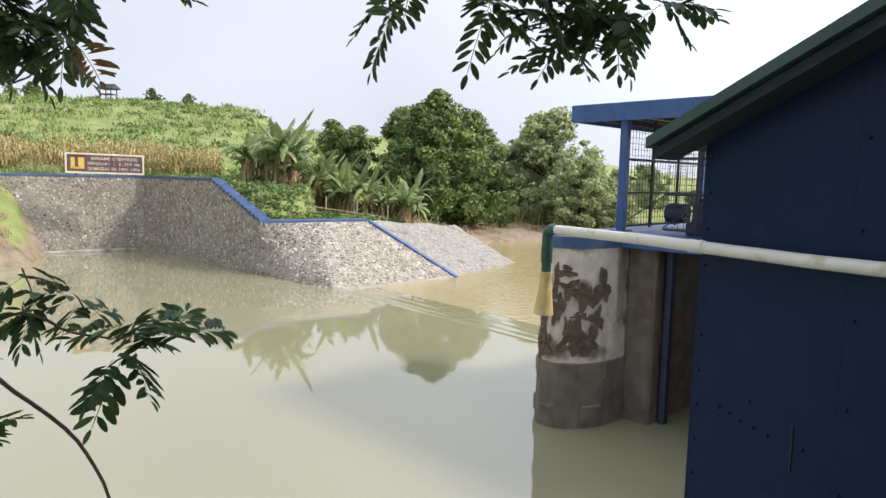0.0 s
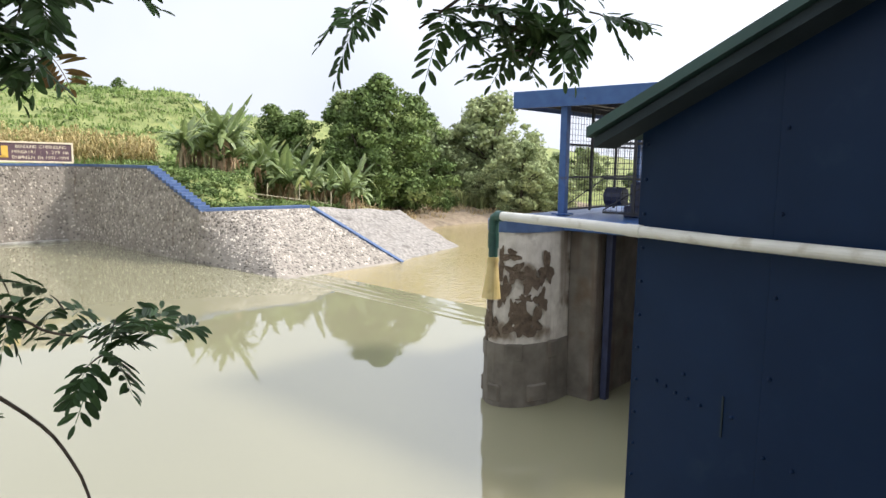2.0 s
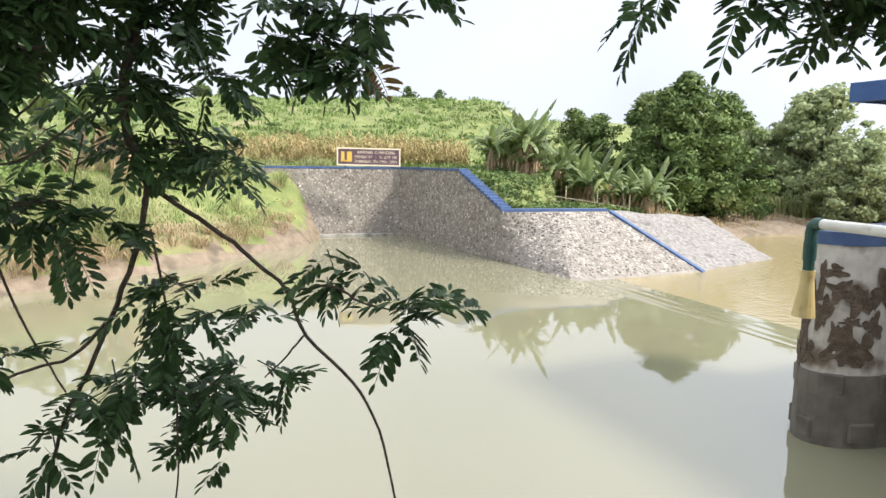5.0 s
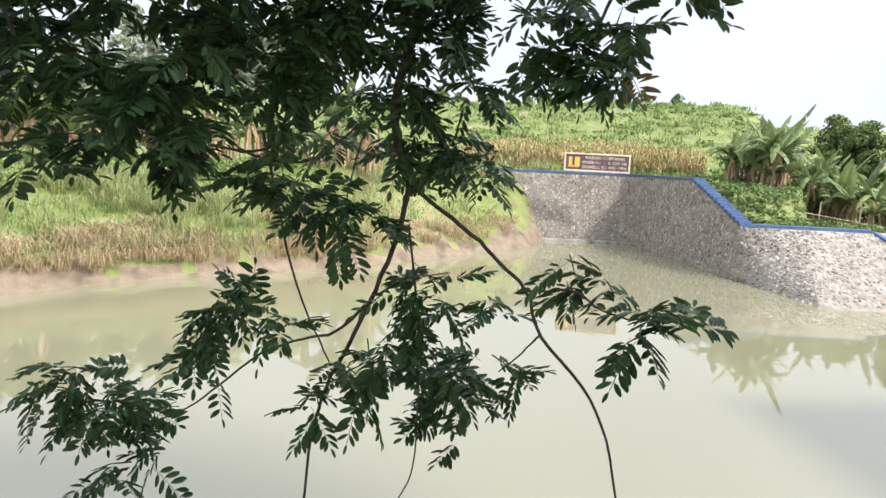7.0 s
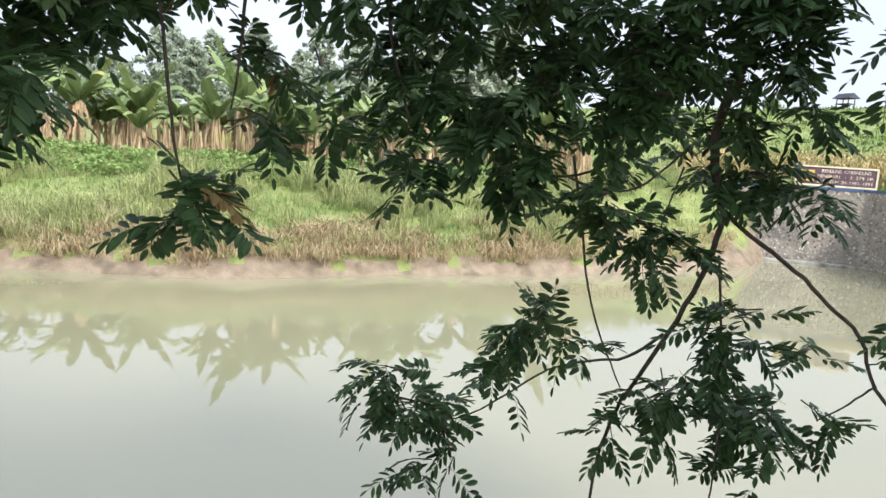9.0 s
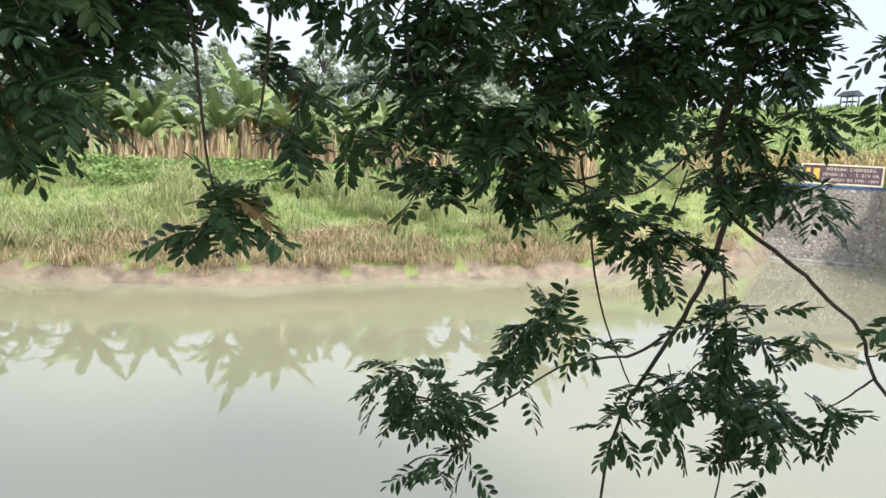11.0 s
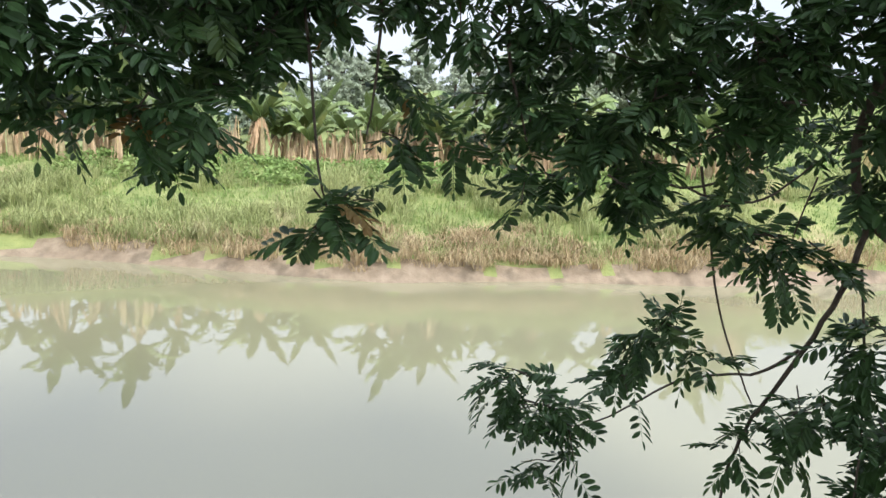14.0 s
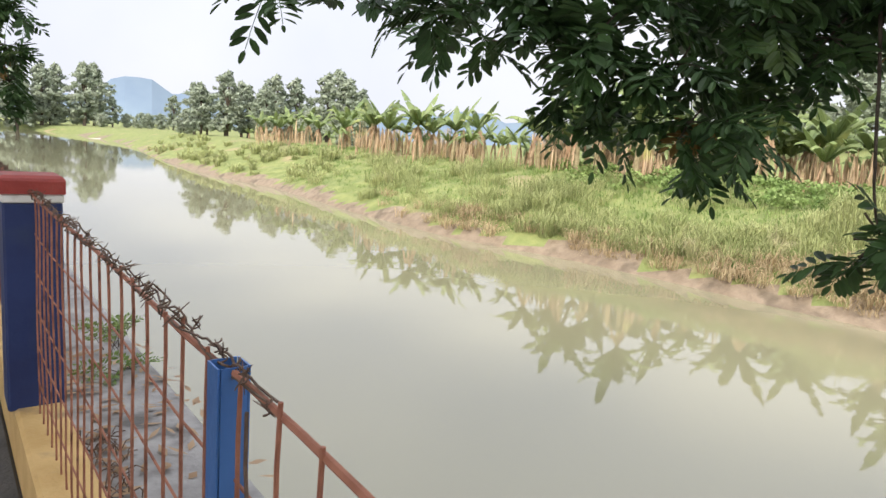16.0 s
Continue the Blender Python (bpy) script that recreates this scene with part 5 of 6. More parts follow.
spray((-2.2, -0.23, 4.96), 0.08, 9, 0.8)
spray((-2.22, -0.31, 4.88), 0.08, 9, 0.8)
spray((-2.18, -0.15, 5.07), 0.08, 9, 0.8)
spray((-1.47, 2.33, 5.31), 0.1, 9, 0.8)
spray((-1.47, 2.27, 5.18), 0.1, 9, 0.8)
spray((-1.46, 2.4, 5.41), 0.1, 9, 0.8)
limb([(-0.2, 0.9, 6.3), (-0.9, 1.3, 6.3), (-1.67, 2.16, 6.25)], 0.04, 0.028)
limb([(0.9, -0.4, 6.5), (-0.6, 0.2, 6.3), (-2.27, 0.08, 5.57)], 0.035, 0.012)
spray((-1.92, -1.23, 5.24), 0.12, 9, 0.8)
spray((-1.93, -1.03, 5.22), 0.12, 9, 0.8)
spray((-1.93, -0.83, 5.18), 0.12, 9, 0.8)
spray((-1.92, -0.73, 5.04), 0.12, 9, 0.8)
spray((-1.92, -0.56, 5.03), 0.12, 9, 0.8)
spray((-1.92, -0.38, 4.95), 0.12, 9, 0.8)
spray((-1.93, -0.23, 4.98), 0.12, 9, 0.8)
spray((-2.55, 0.36, 5.15), 0.11, 9, 0.8)
spray((-2.44, 0.52, 5.1), 0.11, 9, 0.8)
spray((-2.46, 0.44, 4.93), 0.11, 9, 0.8)
spray((-2.39, 0.66, 4.92), 0.12, 9, 0.8)
spray((-2.3, 0.76, 5.1), 0.11, 9, 0.8)
spray((-2.49, 0.32, 4.68), 0.11, 9, 0.8)
spray((-2.54, -0.5, 5.89), 0.31, 42, 0.8)
spray((-2.47, -0.0, 5.99), 0.35, 45, 0.8)
spray((-2.38, 0.54, 6.09), 0.37, 45, 0.8)
spray((-2.27, 1.14, 6.16), 0.39, 45, 0.8)
spray((-2.13, 1.78, 6.18), 0.4, 45, 0.8)
spray((-1.9, 2.38, 6.15), 0.37, 35, 0.8)

# ---- banana plants, corn, grass, bushes ----
veg = random.Random(31)


def banana_leaf(L, W, rise, droop, ang, fold, tear):
    out = Shape()
    n = 9
    d = Vector((math.cos(ang), math.sin(ang), 0))
    side = Vector((-math.sin(ang), math.cos(ang), 0))
    mid = [d * (L * u * (1 - 0.18 * u)) + Vector((0, 0, rise * L * u - droop * L * u * u)) for u in (k / n for k in range(n + 1))]
    for k in range(n):
        u0, u1 = k / n, (k + 1) / n
        w0, w1 = W * math.sin(math.pi * min(1, 0.06 + u0 * 0.92)) ** 0.7, W * math.sin(math.pi * min(1, 0.06 + u1 * 0.92)) ** 0.7
        if k == 0:
            w0 = 0.03
        for s in (-1, 1):
            g = 0.06 * L if (k % 3 == tear and k > 1) else 0.0
            e0, e1 = mid[k] + side * s * w0 + Vector((0, 0, -fold * w0)), mid[k + 1] + side * s * w1 + Vector((0, 0, -fold * w1))
            e1 = e1 + (e0 - e1) * (0.35 if g else 0.04)
            out.add([mid[k], mid[k + 1], e1, e0], [(0, 1, 2, 3) if s > 0 else (3, 2, 1, 0)])
    return out, mid


def banana_plant(seed, height, dead, label, erect):
    r = random.Random(seed)
    ob = thing("banana_plant", (0, 0, 0), label, "banana plant", "banana plants")
    lean = Vector((r.uniform(-0.12, 0.12), r.uniform(-0.12, 0.12), 1))
    part("pseudo_stem", Shape().tube([(0, 0, -0.2), lean * height * 0.25, lean * height * 0.5], [0.13, 0.11, 0.06], 8), BSTEM, ob)
    topp = lean * height * 0.5
    n = 11
    for k in range(n):
        ang = k * 2.4 + r.uniform(-0.3, 0.3)
        up_ = r.uniform(0.75, 1.25) * erect
        shape, _ = banana_leaf(height * r.uniform(0.42, 0.58), height * 0.062, up_, r.uniform(0.45, 1.3), ang, r.uniform(0.2, 0.9), r.randint(0, 2))
        shape.v = [tuple(Vector(v) + topp) for v in shape.v]
        part("leaf", shape, BANANA, ob)
    for k in range(dead):
        ang = r.uniform(0, 6.28)
        shape, _ = banana_leaf(height * r.uniform(0.34, 0.50), height * 0.04, 0.25, 1.35, ang, 1.6, 1)
        shape.v = [tuple(Vector((v[0] * 0.42, v[1] * 0.42, v[2])) + topp * r.uniform(0.85, 1.0)) for v in shape.v]
        part("dead_leaf", shape, DEADBANANA, ob, "brown hanging dead leaf")
    return ob


kinds = [banana_plant(s, h, dd, lb, er) for s, h, dd, lb, er in (
    (1, 4.0, 4, "tall green banana plant with ragged leaves", 1.3), (2, 3.4, 4, "green banana plant with dead hanging leaves", 1.15),
    (3, 3.8, 6, "yellowing banana plant wrapped in brown dead leaves", 1.35), (4, 2.9, 5, "short banana plant with dry brown leaves", 1.3))]
used = [False] * 4


def plant_banana(x, y, k, s):
    m = Matrix.LocRotScale((x, y, gz(x, y) - 0.02), Euler((0, 0, veg.uniform(0, 6.28))), (s, s, s * veg.uniform(0.9, 1.1)))
    if used[k]:
        copy_thing(kinds[k], m)
    else:
        for o in kinds[k].children_recursive:
            o.matrix_parent_inverse = Matrix.Identity(4)
        kinds[k].matrix_basis = m
        used[k] = True


def polar(deg_left, dist):
    """A plan point seen from the walk at that bearing, degrees left of +y."""
    a = radians(deg_left)
    return 0.1 - dist * math.sin(a), 0.7 + dist * math.cos(a)


def bank_point(b, inland):
    """A point inland metres behind the far shore at bearing b."""
    d = 15.0
    while d < 220 and inland_of(*polar(b, d)) < inland:
        d += 3.0
    d -= 3.0
    while d < 220 and inland_of(*polar(b, d)) < inland:
        d += 0.3
    return polar(b, d)


# the clump behind the lower wall
for k in range(86):
    b = veg.uniform(13.6, 27.8)
    x, y = polar(b, veg.uniform(42, 52) if b > 18.5 else veg.uniform(40.5, 46))
    plant_banana(x, y, veg.choice((0, 0, 1, 1, 3)), veg.uniform(0.85, 1.18) if b > 18.5 else veg.uniform(0.7, 0.95))
# the grove along the field
for k in range(118):
    b = 56 + 82 * (k + veg.random()) / 118
    edge_d = 41 + 3 * math.sin(b * 0.21)
    if b > 100:
        edge_d = 42 + (b - 100) * 0.55 if b < 116 else 51 + (b - 116) * 2.9
    x, y = polar(b, edge_d + 10 * veg.random() ** 1.5) if b < 104 else bank_point(b, 10.5 + 8 * veg.random() ** 1.5)
    plant_banana(x, y, veg.choice((2, 2, 3, 1, 0)), veg.uniform(0.85, 1.35))
for k in range(14):
    x, y = polar(veg.uniform(70, 84), veg.uniform(36, 42))
    plant_banana(x, y, veg.choice((0, 1, 2)), veg.uniform(0.7, 1.15))


def blades(out, x, y, z, n, h, spread, width, arch=0.45):
    """A tuft of blades that rise and arch over."""
    for _ in range(n):
        a, r0 = veg.uniform(0, 6.28), spread * math.sqrt(veg.random())
        p = Vector((x + r0 * math.cos(a), y + r0 * math.sin(a), z - 0.05))
        b = a + veg.gauss(0, 0.8)
        d = Vector((math.cos(b), math.sin(b), 0))
        hh = h * veg.uniform(0.55, 1.15)
        w = Vector((-d.y, d.x, 0)) * width * veg.uniform(0.7, 1.3)
        reach = arch * veg.uniform(0.3, 1.7) * hh
        p1 = p + d * reach * 0.3 + Vector((0, 0, hh * 0.65))
        p2 = p + d * reach * 0.75 + Vector((0, 0, hh * veg.uniform(0.78, 0.95)))
        p3 = p + d * reach * 1.25 + Vector((0, 0, hh * max(0.08, 0.95 - arch * veg.uniform(0.3, 1.1))))
        out.add([p - w, p + w, p1 + w * 0.85, p1 - w * 0.85, p2 + w * 0.6, p2 - w * 0.6, p3], [(0, 1, 2, 3), (3, 2, 4, 5), (5, 4, 6)])


def patchy(x, y):
    """How rank the growth is, 0 to 1, in uneven patches some metres across."""
    return 0.5 + 0.27 * math.sin(x * 0.55 + 1.7 * math.sin(y * 0.31)) + 0.23 * math.sin(y * 0.83 + 1.1 * math.sin(x * 0.7))


tall, straw, short = Shape(), Shape(), Shape()
for k in range(1500):
    b = 41 + 105 * veg.random()
    inland = 1.0 + 8.5 * veg.random() ** 1.1
    x, y = bank_point(b, inland)
    dist = math.hypot(x, y)
    rank = patchy(x, y)
    if dist > 150 or veg.random() > rank ** 1.6 * 1.3:
        continue
    blades(tall, x, y, gz(x, y), 46, (0.45 + 0.85 * rank) * veg.uniform(0.7, 1.15), veg.uniform(0.25, 0.55), 0.016 if dist < 60 else 0.045, 0.6)
for k in range(420):                                          # straw tufts bowed over the mud
    b = 41 + 86 * veg.random()
    x, y = bank_point(b, 0.5 + 1.9 * veg.random() ** 1.3)
    if math.hypot(x, y) < 130 and veg.random() < 0.25 + 0.75 * patchy(x + 7, y + 3):
        blades(straw, x, y, gz(x, y), 34, veg.uniform(0.35, 0.8), 0.35, 0.015, 1.0)
for k in range(230):                                          # flattened straw on the nearest shore
    x, y = bank_point(veg.uniform(56, 92), veg.uniform(0.7, 4.2))
    if patchy(x + 3, y) > 0.4:
        blades(straw, x, y, gz(x, y), 36, veg.uniform(0.3, 0.65), 0.6, 0.015, 1.25)
for k in range(420):                                          # dry tufts over the eroded bank below the weir
    x, y = polar(veg.uniform(-1.0, 15.0), veg.uniform(43, 62))
    if inland_of(x, y) > 1.5:
        blades(straw, x, y, gz(x, y), 14, veg.uniform(0.2, 0.5), 0.7, 0.03)
tagged(part("bank_grass", tall, GRASS), "tall green river grass in arching tufts on the bank", "grass", kind="stuff")
tagged(part("dead_grass", straw, DRYGRASS), "pale dead straw along the muddy shore", "grass", kind="stuff")
for k in range(5200):
    if k < 1500:
        x, y = polar(veg.uniform(22, 62), veg.uniform(44, 92))
        h, w, n = veg.uniform(0.25, 0.6), 0.05, 12
    else:
        x, y = bank_point(veg.uniform(42, 134), veg.uniform(1.4, 13))
        h, w, n = veg.uniform(0.10, 0.30), 0.02, 16
        if math.hypot(x, y) > 70:
            h, w = h * 1.4, 0.05
    if inland_of(x, y) < 1.3:
        continue
    blades(short, x, y, gz(x, y), n, h, 0.9, w)
tagged(part("field_grass", short, CROP), "short fresh green grass on field and hill", "grass", kind="stuff")


def leafy(out, c, r, n, size, squash=0.8):
    """Leaves over a ragged clump."""
    for _ in range(n):
        d = Vector((veg.gauss(0, 1), veg.gauss(0, 1), veg.gauss(0, 1))).normalized()
        p = Vector(c) + Vector((d.x * r, d.y * r, d.z * r * squash)) * veg.uniform(0.35, 1.25)
        t = Vector((veg.gauss(0, 1), veg.gauss(0, 1), veg.gauss(-0.4, 0.6))).normalized()
        s_ = t.cross(d + Vector((0.01, 0.02, 0.03)))
        s_ = s_.normalized() * size * 0.32 if s_.length > 0.01 else Vector((size * 0.3, 0, 0))
        L = t * size * veg.uniform(0.7, 1.3)
        out.add([p - L * 0.5, p + s_, p + L * 0.5, p - s_], [(0, 1, 2, 3)])


# low crops: cassava on the field, creepers and beans behind the wall
crop = Shape()
for k in range(420):
    b = veg.uniform(62, 112)
    x, y = bank_point(b, veg.uniform(8, 14))
    if math.hypot(x, y) < 110:
        leafy(crop, (x, y, gz(x, y) + 0.45), veg.uniform(0.35, 0.7), 34, 0.22, 0.6)
tagged(part("cassava_crop", crop, CROP), "bright green leafy low crop in the field", "crop", kind="stuff")
creeper = Shape()
for k in range(1700):
    b = veg.uniform(13.5, 37)
    x, y = polar(b, veg.uniform(30, 47))
    if inland_of(x, y) > 0.75 and gz(x, y) > 1.9:
        leafy(creeper, (x, y, gz(x, y) + 0.1), veg.uniform(0.25, 0.5), 26, 0.20, 0.6)
for k in range(260):
    x, y = polar(veg.uniform(24, 50), veg.uniform(50, 88))
    leafy(creeper, (x, y, gz(x, y) + 0.1), veg.uniform(0.4, 1.0), 30, 0.32, 0.5)
tagged(part("creeper_cover", creeper, BUSH), "green creepers and beans behind the wall", "plants", kind="stuff")

corn = Shape()
for k in range(620):
    b = veg.uniform(29.5, 49)
    x, y = polar(b, veg.uniform(49, 56))
    z = gz(x, y)
    h = veg.uniform(1.5, 2.1)
    corn.tube([(x, y, z - 0.1), (x + veg.uniform(-0.1, 0.1), y + veg.uniform(-0.1, 0.1), z + h)], [0.02, 0.012], 3, False)
    for j in range(7):
        a = j * 2.5 + k
        d = Vector((math.cos(a), math.sin(a), 0))
        w = Vector((-d.y, d.x, 0)) * 0.045
        p = Vector((x, y, z + h * (0.3 + 0.1 * j)))
        q, e = p + d * 0.28 + Vector((0, 0, 0.16)), p + d * 0.55 + Vector((0, 0, -0.22))
        corn.add([p - w * 0.6, p + w * 0.6, q + w, q - w, e], [(0, 1, 2, 3), (3, 2, 4)])
tagged(part("corn_strip", corn, CORN), "strip of dry yellow-brown standing corn", "corn", kind="stuff")


# a thicket of dead stalks along the grove's edge
stalks = Shape()
for k in range(1300):
    b = veg.uniform(56, 137)
    edge_d = 41 + 3 * math.sin(b * 0.21) if b < 100 else 42 + (b - 100) * 0.55 if b < 116 else 51 + (b - 116) * 2.9
    x, y = polar(b, edge_d + veg.uniform(-0.5, 8)) if b < 104 else bank_point(b, 10 + 8 * veg.random())
    if math.sin(b * 0.9) + math.sin(b * 0.37) < -0.5:
        continue
    z, h = gz(x, y), veg.uniform(0.9, 3.1)
    for j in range(5):
        a = veg.uniform(0, 6.28)
        d = Vector((math.cos(a), math.sin(a), 0))
        w = Vector((-d.y, d.x, 0)) * veg.uniform(0.03, 0.07)
        p = Vector((x, y, z + h * veg.uniform(0.55, 1.0))) + d * 0.1
        q, e = p + d * 0.12 + Vector((0, 0, -0.45 * h)), p + d * 0.05 + Vector((0, 0, -0.85 * h))
        stalks.add([p - w * 0.5, p + w * 0.5, q + w, q - w, e], [(0, 1, 2, 3), (3, 2, 4)])
tagged(part("dead_stalk_thicket", stalks, DEADSTALK), "brown dead leaves hanging in the plantation", "plants", kind="stuff")


def wood_tree(seed, h, w, leafsize, n, material, label, base=0.25, category="tree"):
    """A tapered trunk, limbs and a crown of many leaves in uneven clumps."""
    r = random.Random(seed)
    ob = thing("tree" if category == "tree" else "bush", (0, 0, 0), label, category, category + "s by the river")
    part("trunk", Shape().tube([(0, 0, -0.3), (0.05 * h * r.uniform(-1, 1), 0.04 * h * r.uniform(-1, 1), h * 0.4), (0, 0.02 * h, h * 0.8)], [0.03 * h, 0.02 * h, 0.006 * h], 7), BARK, ob)
    crown = Shape()
    lobes = []
    count = 95
    for k in range(count):
        u = base + (1 - base) * (k + r.random()) / count
        ring = w * math.sin(math.pi * min(0.97, 0.18 + 0.80 * (u - base) / (1 - base))) ** 0.8
        a = r.uniform(0, 6.28)
        rad = ring * r.uniform(0.2, 1.0) * (1 + 0.22 * math.sin(3 * a + seed))
        lobes.append((Vector((rad * math.cos(a), rad * math.sin(a), u * h + r.gauss(0, 0.02) * h)), w * r.uniform(0.08, 0.26)))
    for c, rr in lobes:
        if r.random() < 0.12:
            part("limb", Shape().tube([(0, 0.01 * h, c.z * 0.6), c * 0.55 + Vector((0, 0, 0.3 * c.z)), c], [0.012 * h, 0.008 * h, 0.003 * h], 5), BARK, ob)
        leafy(crown, c, rr, max(12, int(n / count * (rr / (0.17 * w)) ** 1.5)), leafsize * r.uniform(0.75, 1.15), 0.75)
    part("crown", crown, material, ob)
    return ob


def put(proto, x, y, s, turn, drop=0.0, first={}):
    m = Matrix.LocRotScale((x, y, gz(x, y) - drop), Euler((0, 0, turn)), (s, s, s))
    if proto.name in first:
        return copy_thing(proto, m)
    first[proto.name] = True
    for o in proto.children_recursive:
        o.matrix_parent_inverse = Matrix.Identity(4)
    proto.matrix_basis = m
    return proto


big = wood_tree(3, 9.0, 3.4, 0.34, 11000, BUSH, "broad dark green tree behind the river wall", 0.10)
round_ = wood_tree(5, 6.0, 2.9, 0.30, 8500, BUSH, "dense green shrubby tree by the water", 0.06)
bam = wood_tree(8, 7.0, 3.1, 0.34, 9000, BAMBOO, "feathery pale green bamboo thicket", 0.04)
low = wood_tree(9, 2.4, 1.5, 0.26, 2200, BUSH, "low rounded green bush", 0.05, "bush")
far_a = wood_tree(13, 9.0, 2.6, 0.55, 3000, FARTREE, "slender haze-tinted grey-green tree in the distance", 0.12)
far_b = wood_tree(14, 7.0, 4.2, 0.60, 3600, FARTREE, "broad haze-tinted green tree in the distance", 0.08)
for b, d, s, pr in ((11.6, 52, 1.12, big), (14.5, 57, 0.88, big), (10.0, 56, 0.95, round_), (9.0, 55, 0.9, big), (16.5, 57, 0.66, round_), (7.0, 66, 0.95, bam), (3.6, 66, 1.35, bam),
                    (5.2, 66, 0.95, bam), (0.8, 62, 0.85, bam), (-1.5, 68, 0.75, bam), (12.8, 54, 0.75, round_), (10.8, 58, 0.95, round_), (18.5, 57, 0.7, big), (20.5, 60, 0.72, big), (22.6, 61, 0.6, round_), (8.0, 62, 0.9, round_), (2.2, 65, 1.5, bam), (-0.4, 60, 0.95, bam), (13.2, 50, 0.82, big)):
    x, y = polar(b, d)
    put(pr, x, y, s, b * 1.7)
for k in range(26):
    b = veg.uniform(-26, 12)
    x, y = polar(b, veg.uniform(72, 110))
    put(veg.choice((round_, bam, low)), x, y, veg.uniform(0.7, 1.1), veg.uniform(0, 6))
for k in range(14):
    x, y = polar(veg.uniform(2, 13), veg.uniform(84, 98))
    put(veg.choice((bam, round_)), x, y, veg.uniform(0.7, 1.0), veg.uniform(0, 6))
for k in range(18):
    x, y = polar(veg.uniform(-6, 4), veg.uniform(60, 78))
    put(veg.choice((bam, low, bam)), x, y, veg.uniform(0.35, 0.75), veg.uniform(0, 6))
for k in range(16):
    b = veg.uniform(2, 18)
    x, y = polar(b, veg.uniform(54, 60))
    if inland_of(x, y) > 3:
        put(low, x, y, veg.uniform(0.4, 0.8), veg.uniform(0, 6))
# sparse small trees on the crest of the hill
for k in range(16):
    b = veg.uniform(22, 60)
    x, y = polar(b, veg.uniform(92, 110))
    put(low, x, y, veg.uniform(0.5, 1.1), veg.uniform(0, 6))
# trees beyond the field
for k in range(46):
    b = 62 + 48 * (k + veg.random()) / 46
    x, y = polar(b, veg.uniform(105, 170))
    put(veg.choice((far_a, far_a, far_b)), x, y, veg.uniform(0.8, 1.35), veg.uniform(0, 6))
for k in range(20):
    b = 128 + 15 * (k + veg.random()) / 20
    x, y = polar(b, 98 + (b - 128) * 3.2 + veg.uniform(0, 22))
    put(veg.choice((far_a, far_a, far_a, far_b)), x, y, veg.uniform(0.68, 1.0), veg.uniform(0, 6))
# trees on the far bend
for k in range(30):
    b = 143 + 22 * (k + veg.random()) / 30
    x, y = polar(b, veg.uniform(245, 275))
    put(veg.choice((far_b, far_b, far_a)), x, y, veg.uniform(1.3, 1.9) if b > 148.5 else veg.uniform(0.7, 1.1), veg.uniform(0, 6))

# tall trees on the near bank behind the walk, which shade the water
shade = wood_tree(21, 17.0, 4.8, 0.5, 9000, BUSH, "tall broad-crowned tree behind the walkway", 0.45)
for x, y, s_ in ((8.4, 5.0, 1.0), (6.2, -0.5, 1.0), (6.4, -6.5, 1.05), (5.2, -12.5, 1.0), (3.8, -18.5, 1.05), (2.0, -25.0, 1.0), (-0.8, -32.0, 1.05), (-3.8, -39.0, 1.0), (-7.0, -47.0, 1.05), (-10.5, -56.0, 1.0)):
    put(shade, x, y, s_, x * 1.3 + y)

# reeds beside the bamboo
reed = Shape()
for k in range(260):
    x, y = polar(veg.uniform(2.5, 10.5), veg.uniform(60, 68))
    blades(reed, x, y, gz(x, y), 18, veg.uniform(0.9, 1.9), 0.7, 0.04)
tagged(part("reed_bed", reed, GRASS), "pale green reeds by the beach", "reeds", kind="stuff")

# bamboo stakes and rails behind the wall
for b0, b1, d in ((22.5, 15.5, 38.5), (22.0, 16.0, 39.2)):
    fence_rail = thing("bamboo_rail", (*polar(b0, d), 2.6), "long grey bamboo rail in the vegetable plot", "rail", "garden rails")
    pa, pb = polar(b0, d), polar(b1, d)
    part("pole", Shape().tube([(*pa, gz(*pa) + 0.55), (*pb, gz(*pb) + 0.5)], 0.03, 6), WOOD, fence_rail)
for b in (11.2, 21, 18.4, 15.8):
    x, y = polar(b, 39.5)
    stake = thing("garden_stake", (x, y, gz(x, y)), "grey wooden stake in the ground", "stake", "garden stakes")
    part("stake_pole", Shape().tube([(x, y, gz(x, y) - 0.1), (x + 0.03, y, gz(x, y) + 1.2)], 0.035, 6), WOOD, stake)

# field hut on the hill
hx, hy = polar(37.5, 88)
hz_ = gz(hx, hy)
hut = thing("field_hut", (hx, hy, hz_), "small thatched field hut on posts", "hut")
for a, b in ((-0.7, -0.5), (0.7, -0.5), (-0.7, 0.5), (0.7, 0.5)):
    part("hut_post", Shape().tube([(hx + a, hy + b, hz_ - 0.1), (hx + a, hy + b, hz_ + 1.2)], 0.06, 5), BARK, hut)
part("hut_floor", Shape().box((hx, hy, hz_ + 0.5), (1.6, 1.2, 0.08)), BARK, hut)
part("hut_roof", Shape().add([(hx - 1.1, hy - 0.9, hz_ + 1.1), (hx + 1.1, hy - 0.9, hz_ + 1.1), (hx + 1.1, hy + 0.9, hz_ + 1.1), (hx - 1.1, hy + 0.9, hz_ + 1.1), (hx - 0.9, hy, hz_ + 1.7), (hx + 0.9, hy, hz_ + 1.7)],
                             [(0, 1, 5, 4), (2, 3, 4, 5), (1, 2, 5), (3, 0, 4), (3, 2, 1, 0)]), DARKSTEEL, hut)

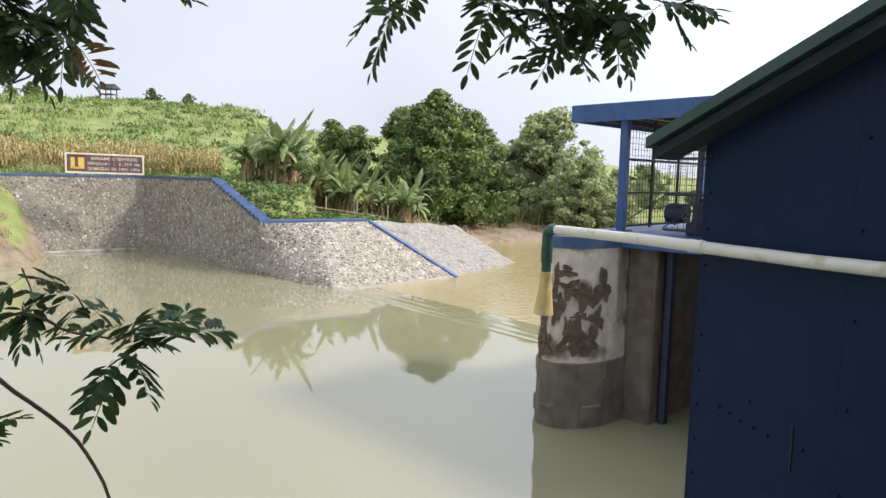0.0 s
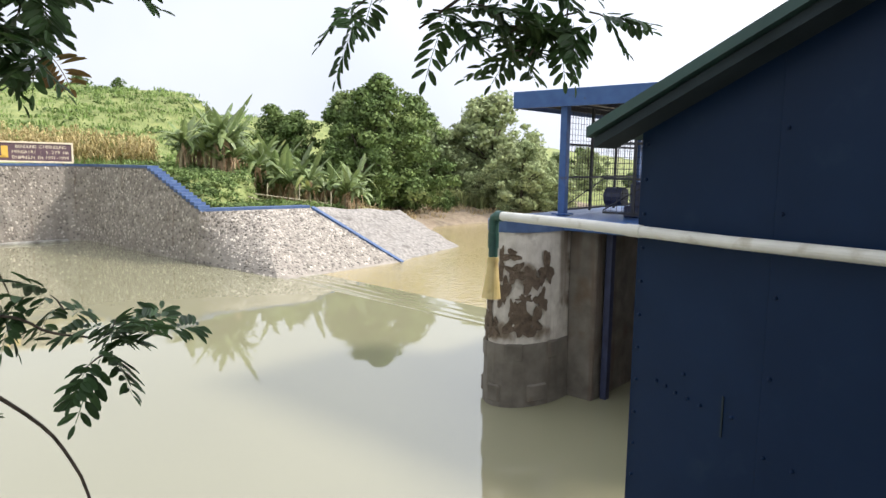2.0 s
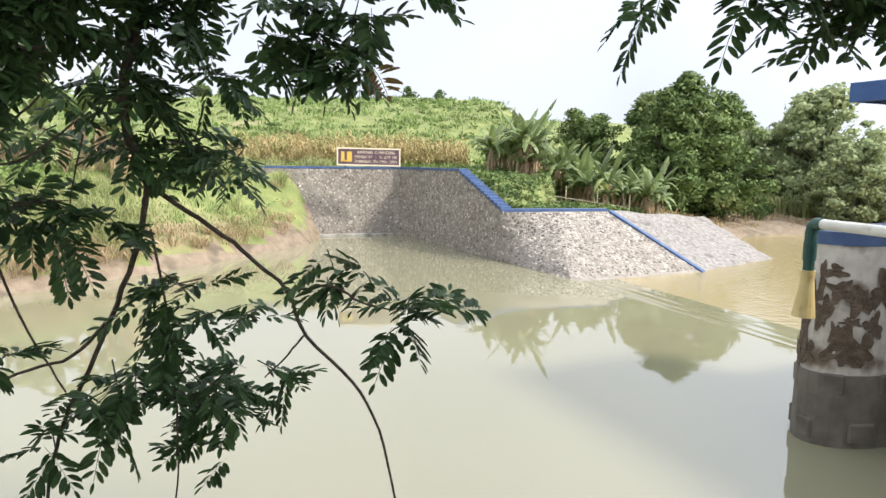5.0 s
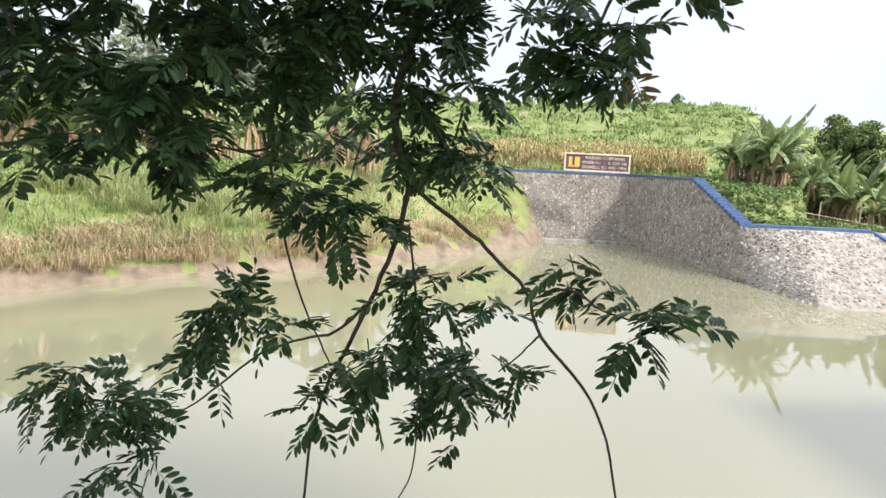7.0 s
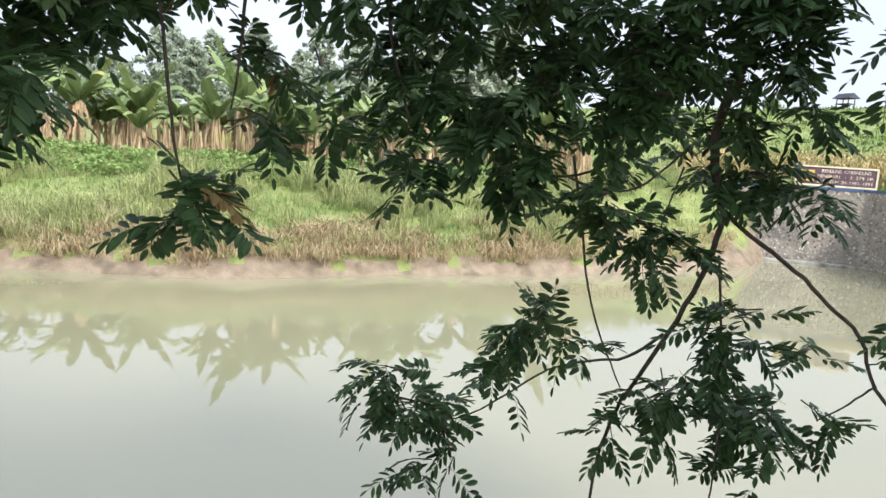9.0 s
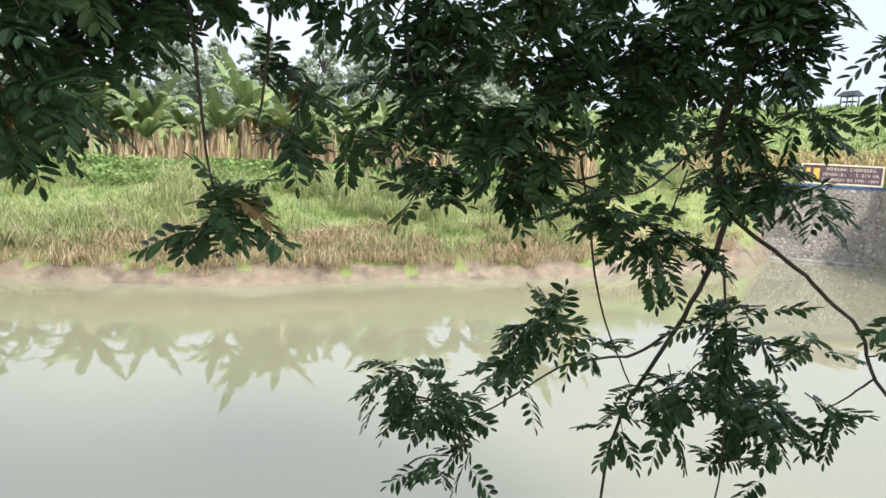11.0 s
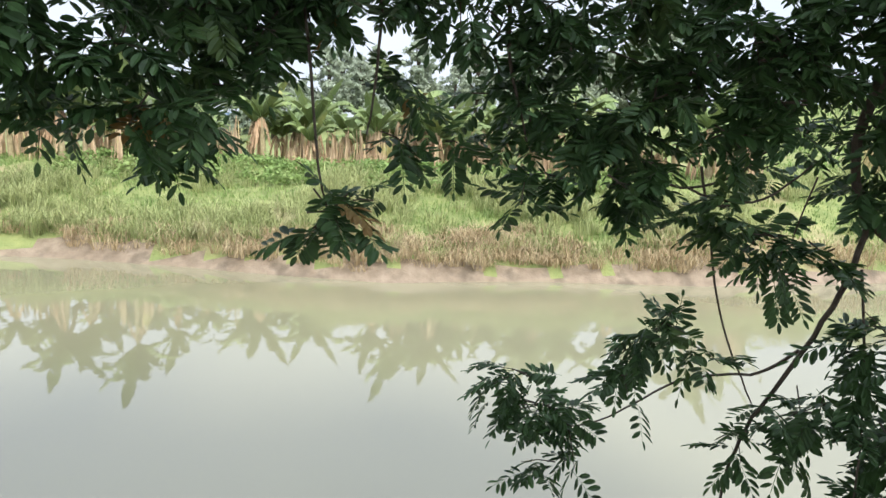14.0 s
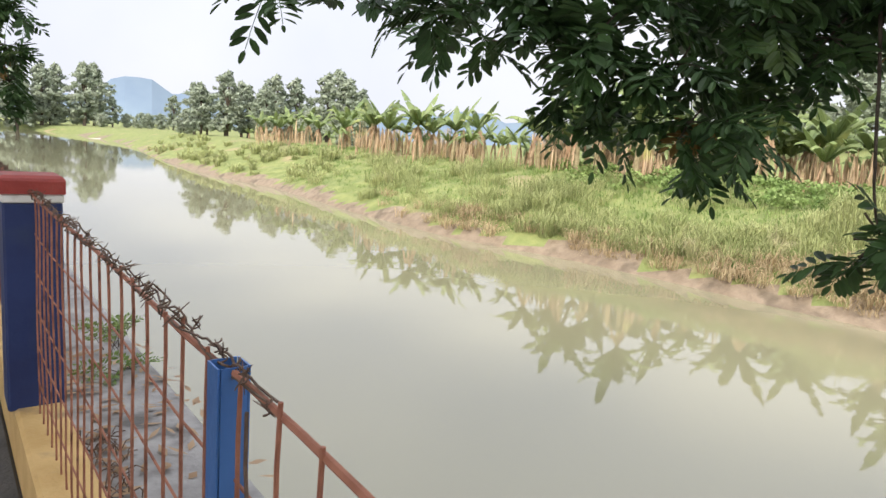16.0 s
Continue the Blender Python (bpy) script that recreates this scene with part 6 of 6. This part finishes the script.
# far hills and the mud bar in the bend
hills = Shape()
for ridge, (d, h, ph) in enumerate(((2100, 112, 0.0), (2700, 165, 1.4))):
    n = 90
    for k in range(n):
        row = []
        for j in (k, k + 1):
            b = 85 + 85 * j / n
            hh = h * (0.62 + 0.20 * math.sin(b * 0.30 + 2.4 + ph) + 0.08 * math.sin(b * 0.83 + ph * 2) + 0.04 * math.sin(b * 2.1) + 0.02 * math.sin(b * 4.7))
            hh += (48 if ridge == 0 else 20) * math.exp(-((b - (146.0 if ridge == 0 else 131)) / 2.6) ** 2)
            x, y = polar(b, d)
            x2, y2 = polar(b, d + 500)
            row.append([(x, y, -5), (x + (x2 - x) * 0.4, y + (y2 - y) * 0.4, max(4, hh)), (x2, y2, -5)])
        hills.add(row[0] + row[1], [(0, 3, 4, 1), (1, 4, 5, 2)])
tagged(part("backdrop_hills", hills, HILL, smooth=True), "blue haze-tinted hills on the horizon", "hills", kind="structure")
bx, by = polar(146, 190)
bar = Shape().tube([(bx - 9, by + 4, 0.0), (bx - 4, by + 2, 0.05), (bx + 4, by - 2, 0.05), (bx + 9, by - 4, 0.0)], [0.3, 1.6, 1.6, 0.3], 10)
bar.v = [(x, y, z * 0.16) for x, y, z in bar.v]
tagged(part("mud_bar", bar, SAND, smooth=True), "pale mud bar in the river bend", "ground", kind="structure")

# weeds rooted in the ledge
for wx, wy, tall_, lb in ((-3.25, -5.3, 1.05, "ferny grey-green weed growing from the ledge"), (-2.95, -4.75, 0.7, "small yellow-green weed sprawling on the ledge")):
    weed = thing("ledge_weed", (wx, wy, 2.85), lb, "weed", "ledge weeds")
    for k in range(9):
        stem_base = Vector((wx + 0.07 * math.sin(k * 2.1), wy + 0.07 * math.cos(k * 1.3), 2.84))
        d = Vector((math.cos(k * 0.9), math.sin(k * 0.9), 1.6 if tall_ > 1 else 0.4)).normalized() * tall_
        part("stem", Shape().tube([stem_base, stem_base + d * 0.16, stem_base + d * 0.3 + Vector((0, 0, -0.01))], [0.004, 0.003, 0.002], 5), BARK, weed)
        for q in range(2):
            frond = Shape()
            turn_ = d + Vector((0.5 * math.sin(k + 2.1 * q), 0.5 * math.cos(k + 2.1 * q), 0.1))
            compound_leaf(frond, stem_base + d * (0.12 + 0.08 * q), turn_, 0.2, 0.3 * k, 0.045)
            tagged(part("frond", frond, CROP, weed), kind="stuff")

# ---- stones of the river wall ----
stone_rng = random.Random(17)


def pebble(r):
    out = Shape()
    n = 7
    ring = [(math.cos(2 * math.pi * j / n) * r.uniform(0.8, 1.1), math.sin(2 * math.pi * j / n) * r.uniform(0.8, 1.1)) for j in range(n)]
    out.add([(x, y, -0.1) for x, y in ring] + [(x * 0.72, y * 0.72, 0.26) for x, y in ring] + [(0, 0, 0.36)],
            [(j, (j + 1) % n, n + (j + 1) % n, n + j) for j in range(n)] + [(n + j, n + (j + 1) % n, 2 * n) for j in range(n)])
    return out


pebbles = [pebble(stone_rng) for _ in range(6)]
meshes = []
for p in pebbles:
    me3 = bpy.data.meshes.new("stone")
    me3.from_pydata(p.v, [], p.f)
    me3.materials.append(STONE_ONE)
    meshes.append(me3)
rest, single = Shape(), 0
for i in range(len(FOOT) - 1):
    a0, a1 = FOOT[i], FOOT[i + 1]
    b0, b1 = top_in[i], top_in[i + 1]
    L = max((a1 - a0).length, (b1 - b0).length)
    d = (a1 - a0 + b1 - b0).normalized()
    steps = max(1, int(L / 0.20))
    for k in range(steps):
        u = (k + 0.5 + stone_rng.uniform(-0.35, 0.35)) / steps
        lo_, hi_ = a0.lerp(a1, u), b0.lerp(b1, u)
        rows = max(0, int((hi_ - lo_).length / 0.175))
        for j in range(rows):
            v = (j + 0.5 + stone_rng.uniform(-0.38, 0.38)) / max(rows, 1)
            c = lo_.lerp(hi_, min(v, 0.97)) + d * stone_rng.uniform(-0.08, 0.08) + (d * 0.115 if j % 2 else Vector())
            nrm = d.cross(hi_ - lo_)
            nrm = nrm.normalized()
            s1, s2 = stone_rng.uniform(0.05, 0.11), stone_rng.uniform(0.045, 0.09)
            m = Matrix((nrm.cross(hi_ - lo_).normalized() * -1, (hi_ - lo_).normalized(), nrm)).transposed().to_4x4()
            t = Matrix.Translation(c) @ m @ Matrix.Rotation(stone_rng.uniform(0, 6.28), 4, "Z") @ Matrix.Diagonal((s1, s2, 0.075, 1))
            q = stone_rng.randint(0, 5)
            if STEPPED + 1 <= i and single < 300:
                ob = new("stone", meshes[q])
                ob.parent = wall
                ob.matrix_parent_inverse = wall.matrix_basis.inverted()
                ob.matrix_basis = t
                single += 1
            else:
                rest.add([t @ Vector(x) for x in pebbles[q].v], pebbles[q].f)
rest_ob = part("stonework", rest, STONE, wall)
tagged(rest_ob, "grey river cobbles set in mortar", kind="stuff")
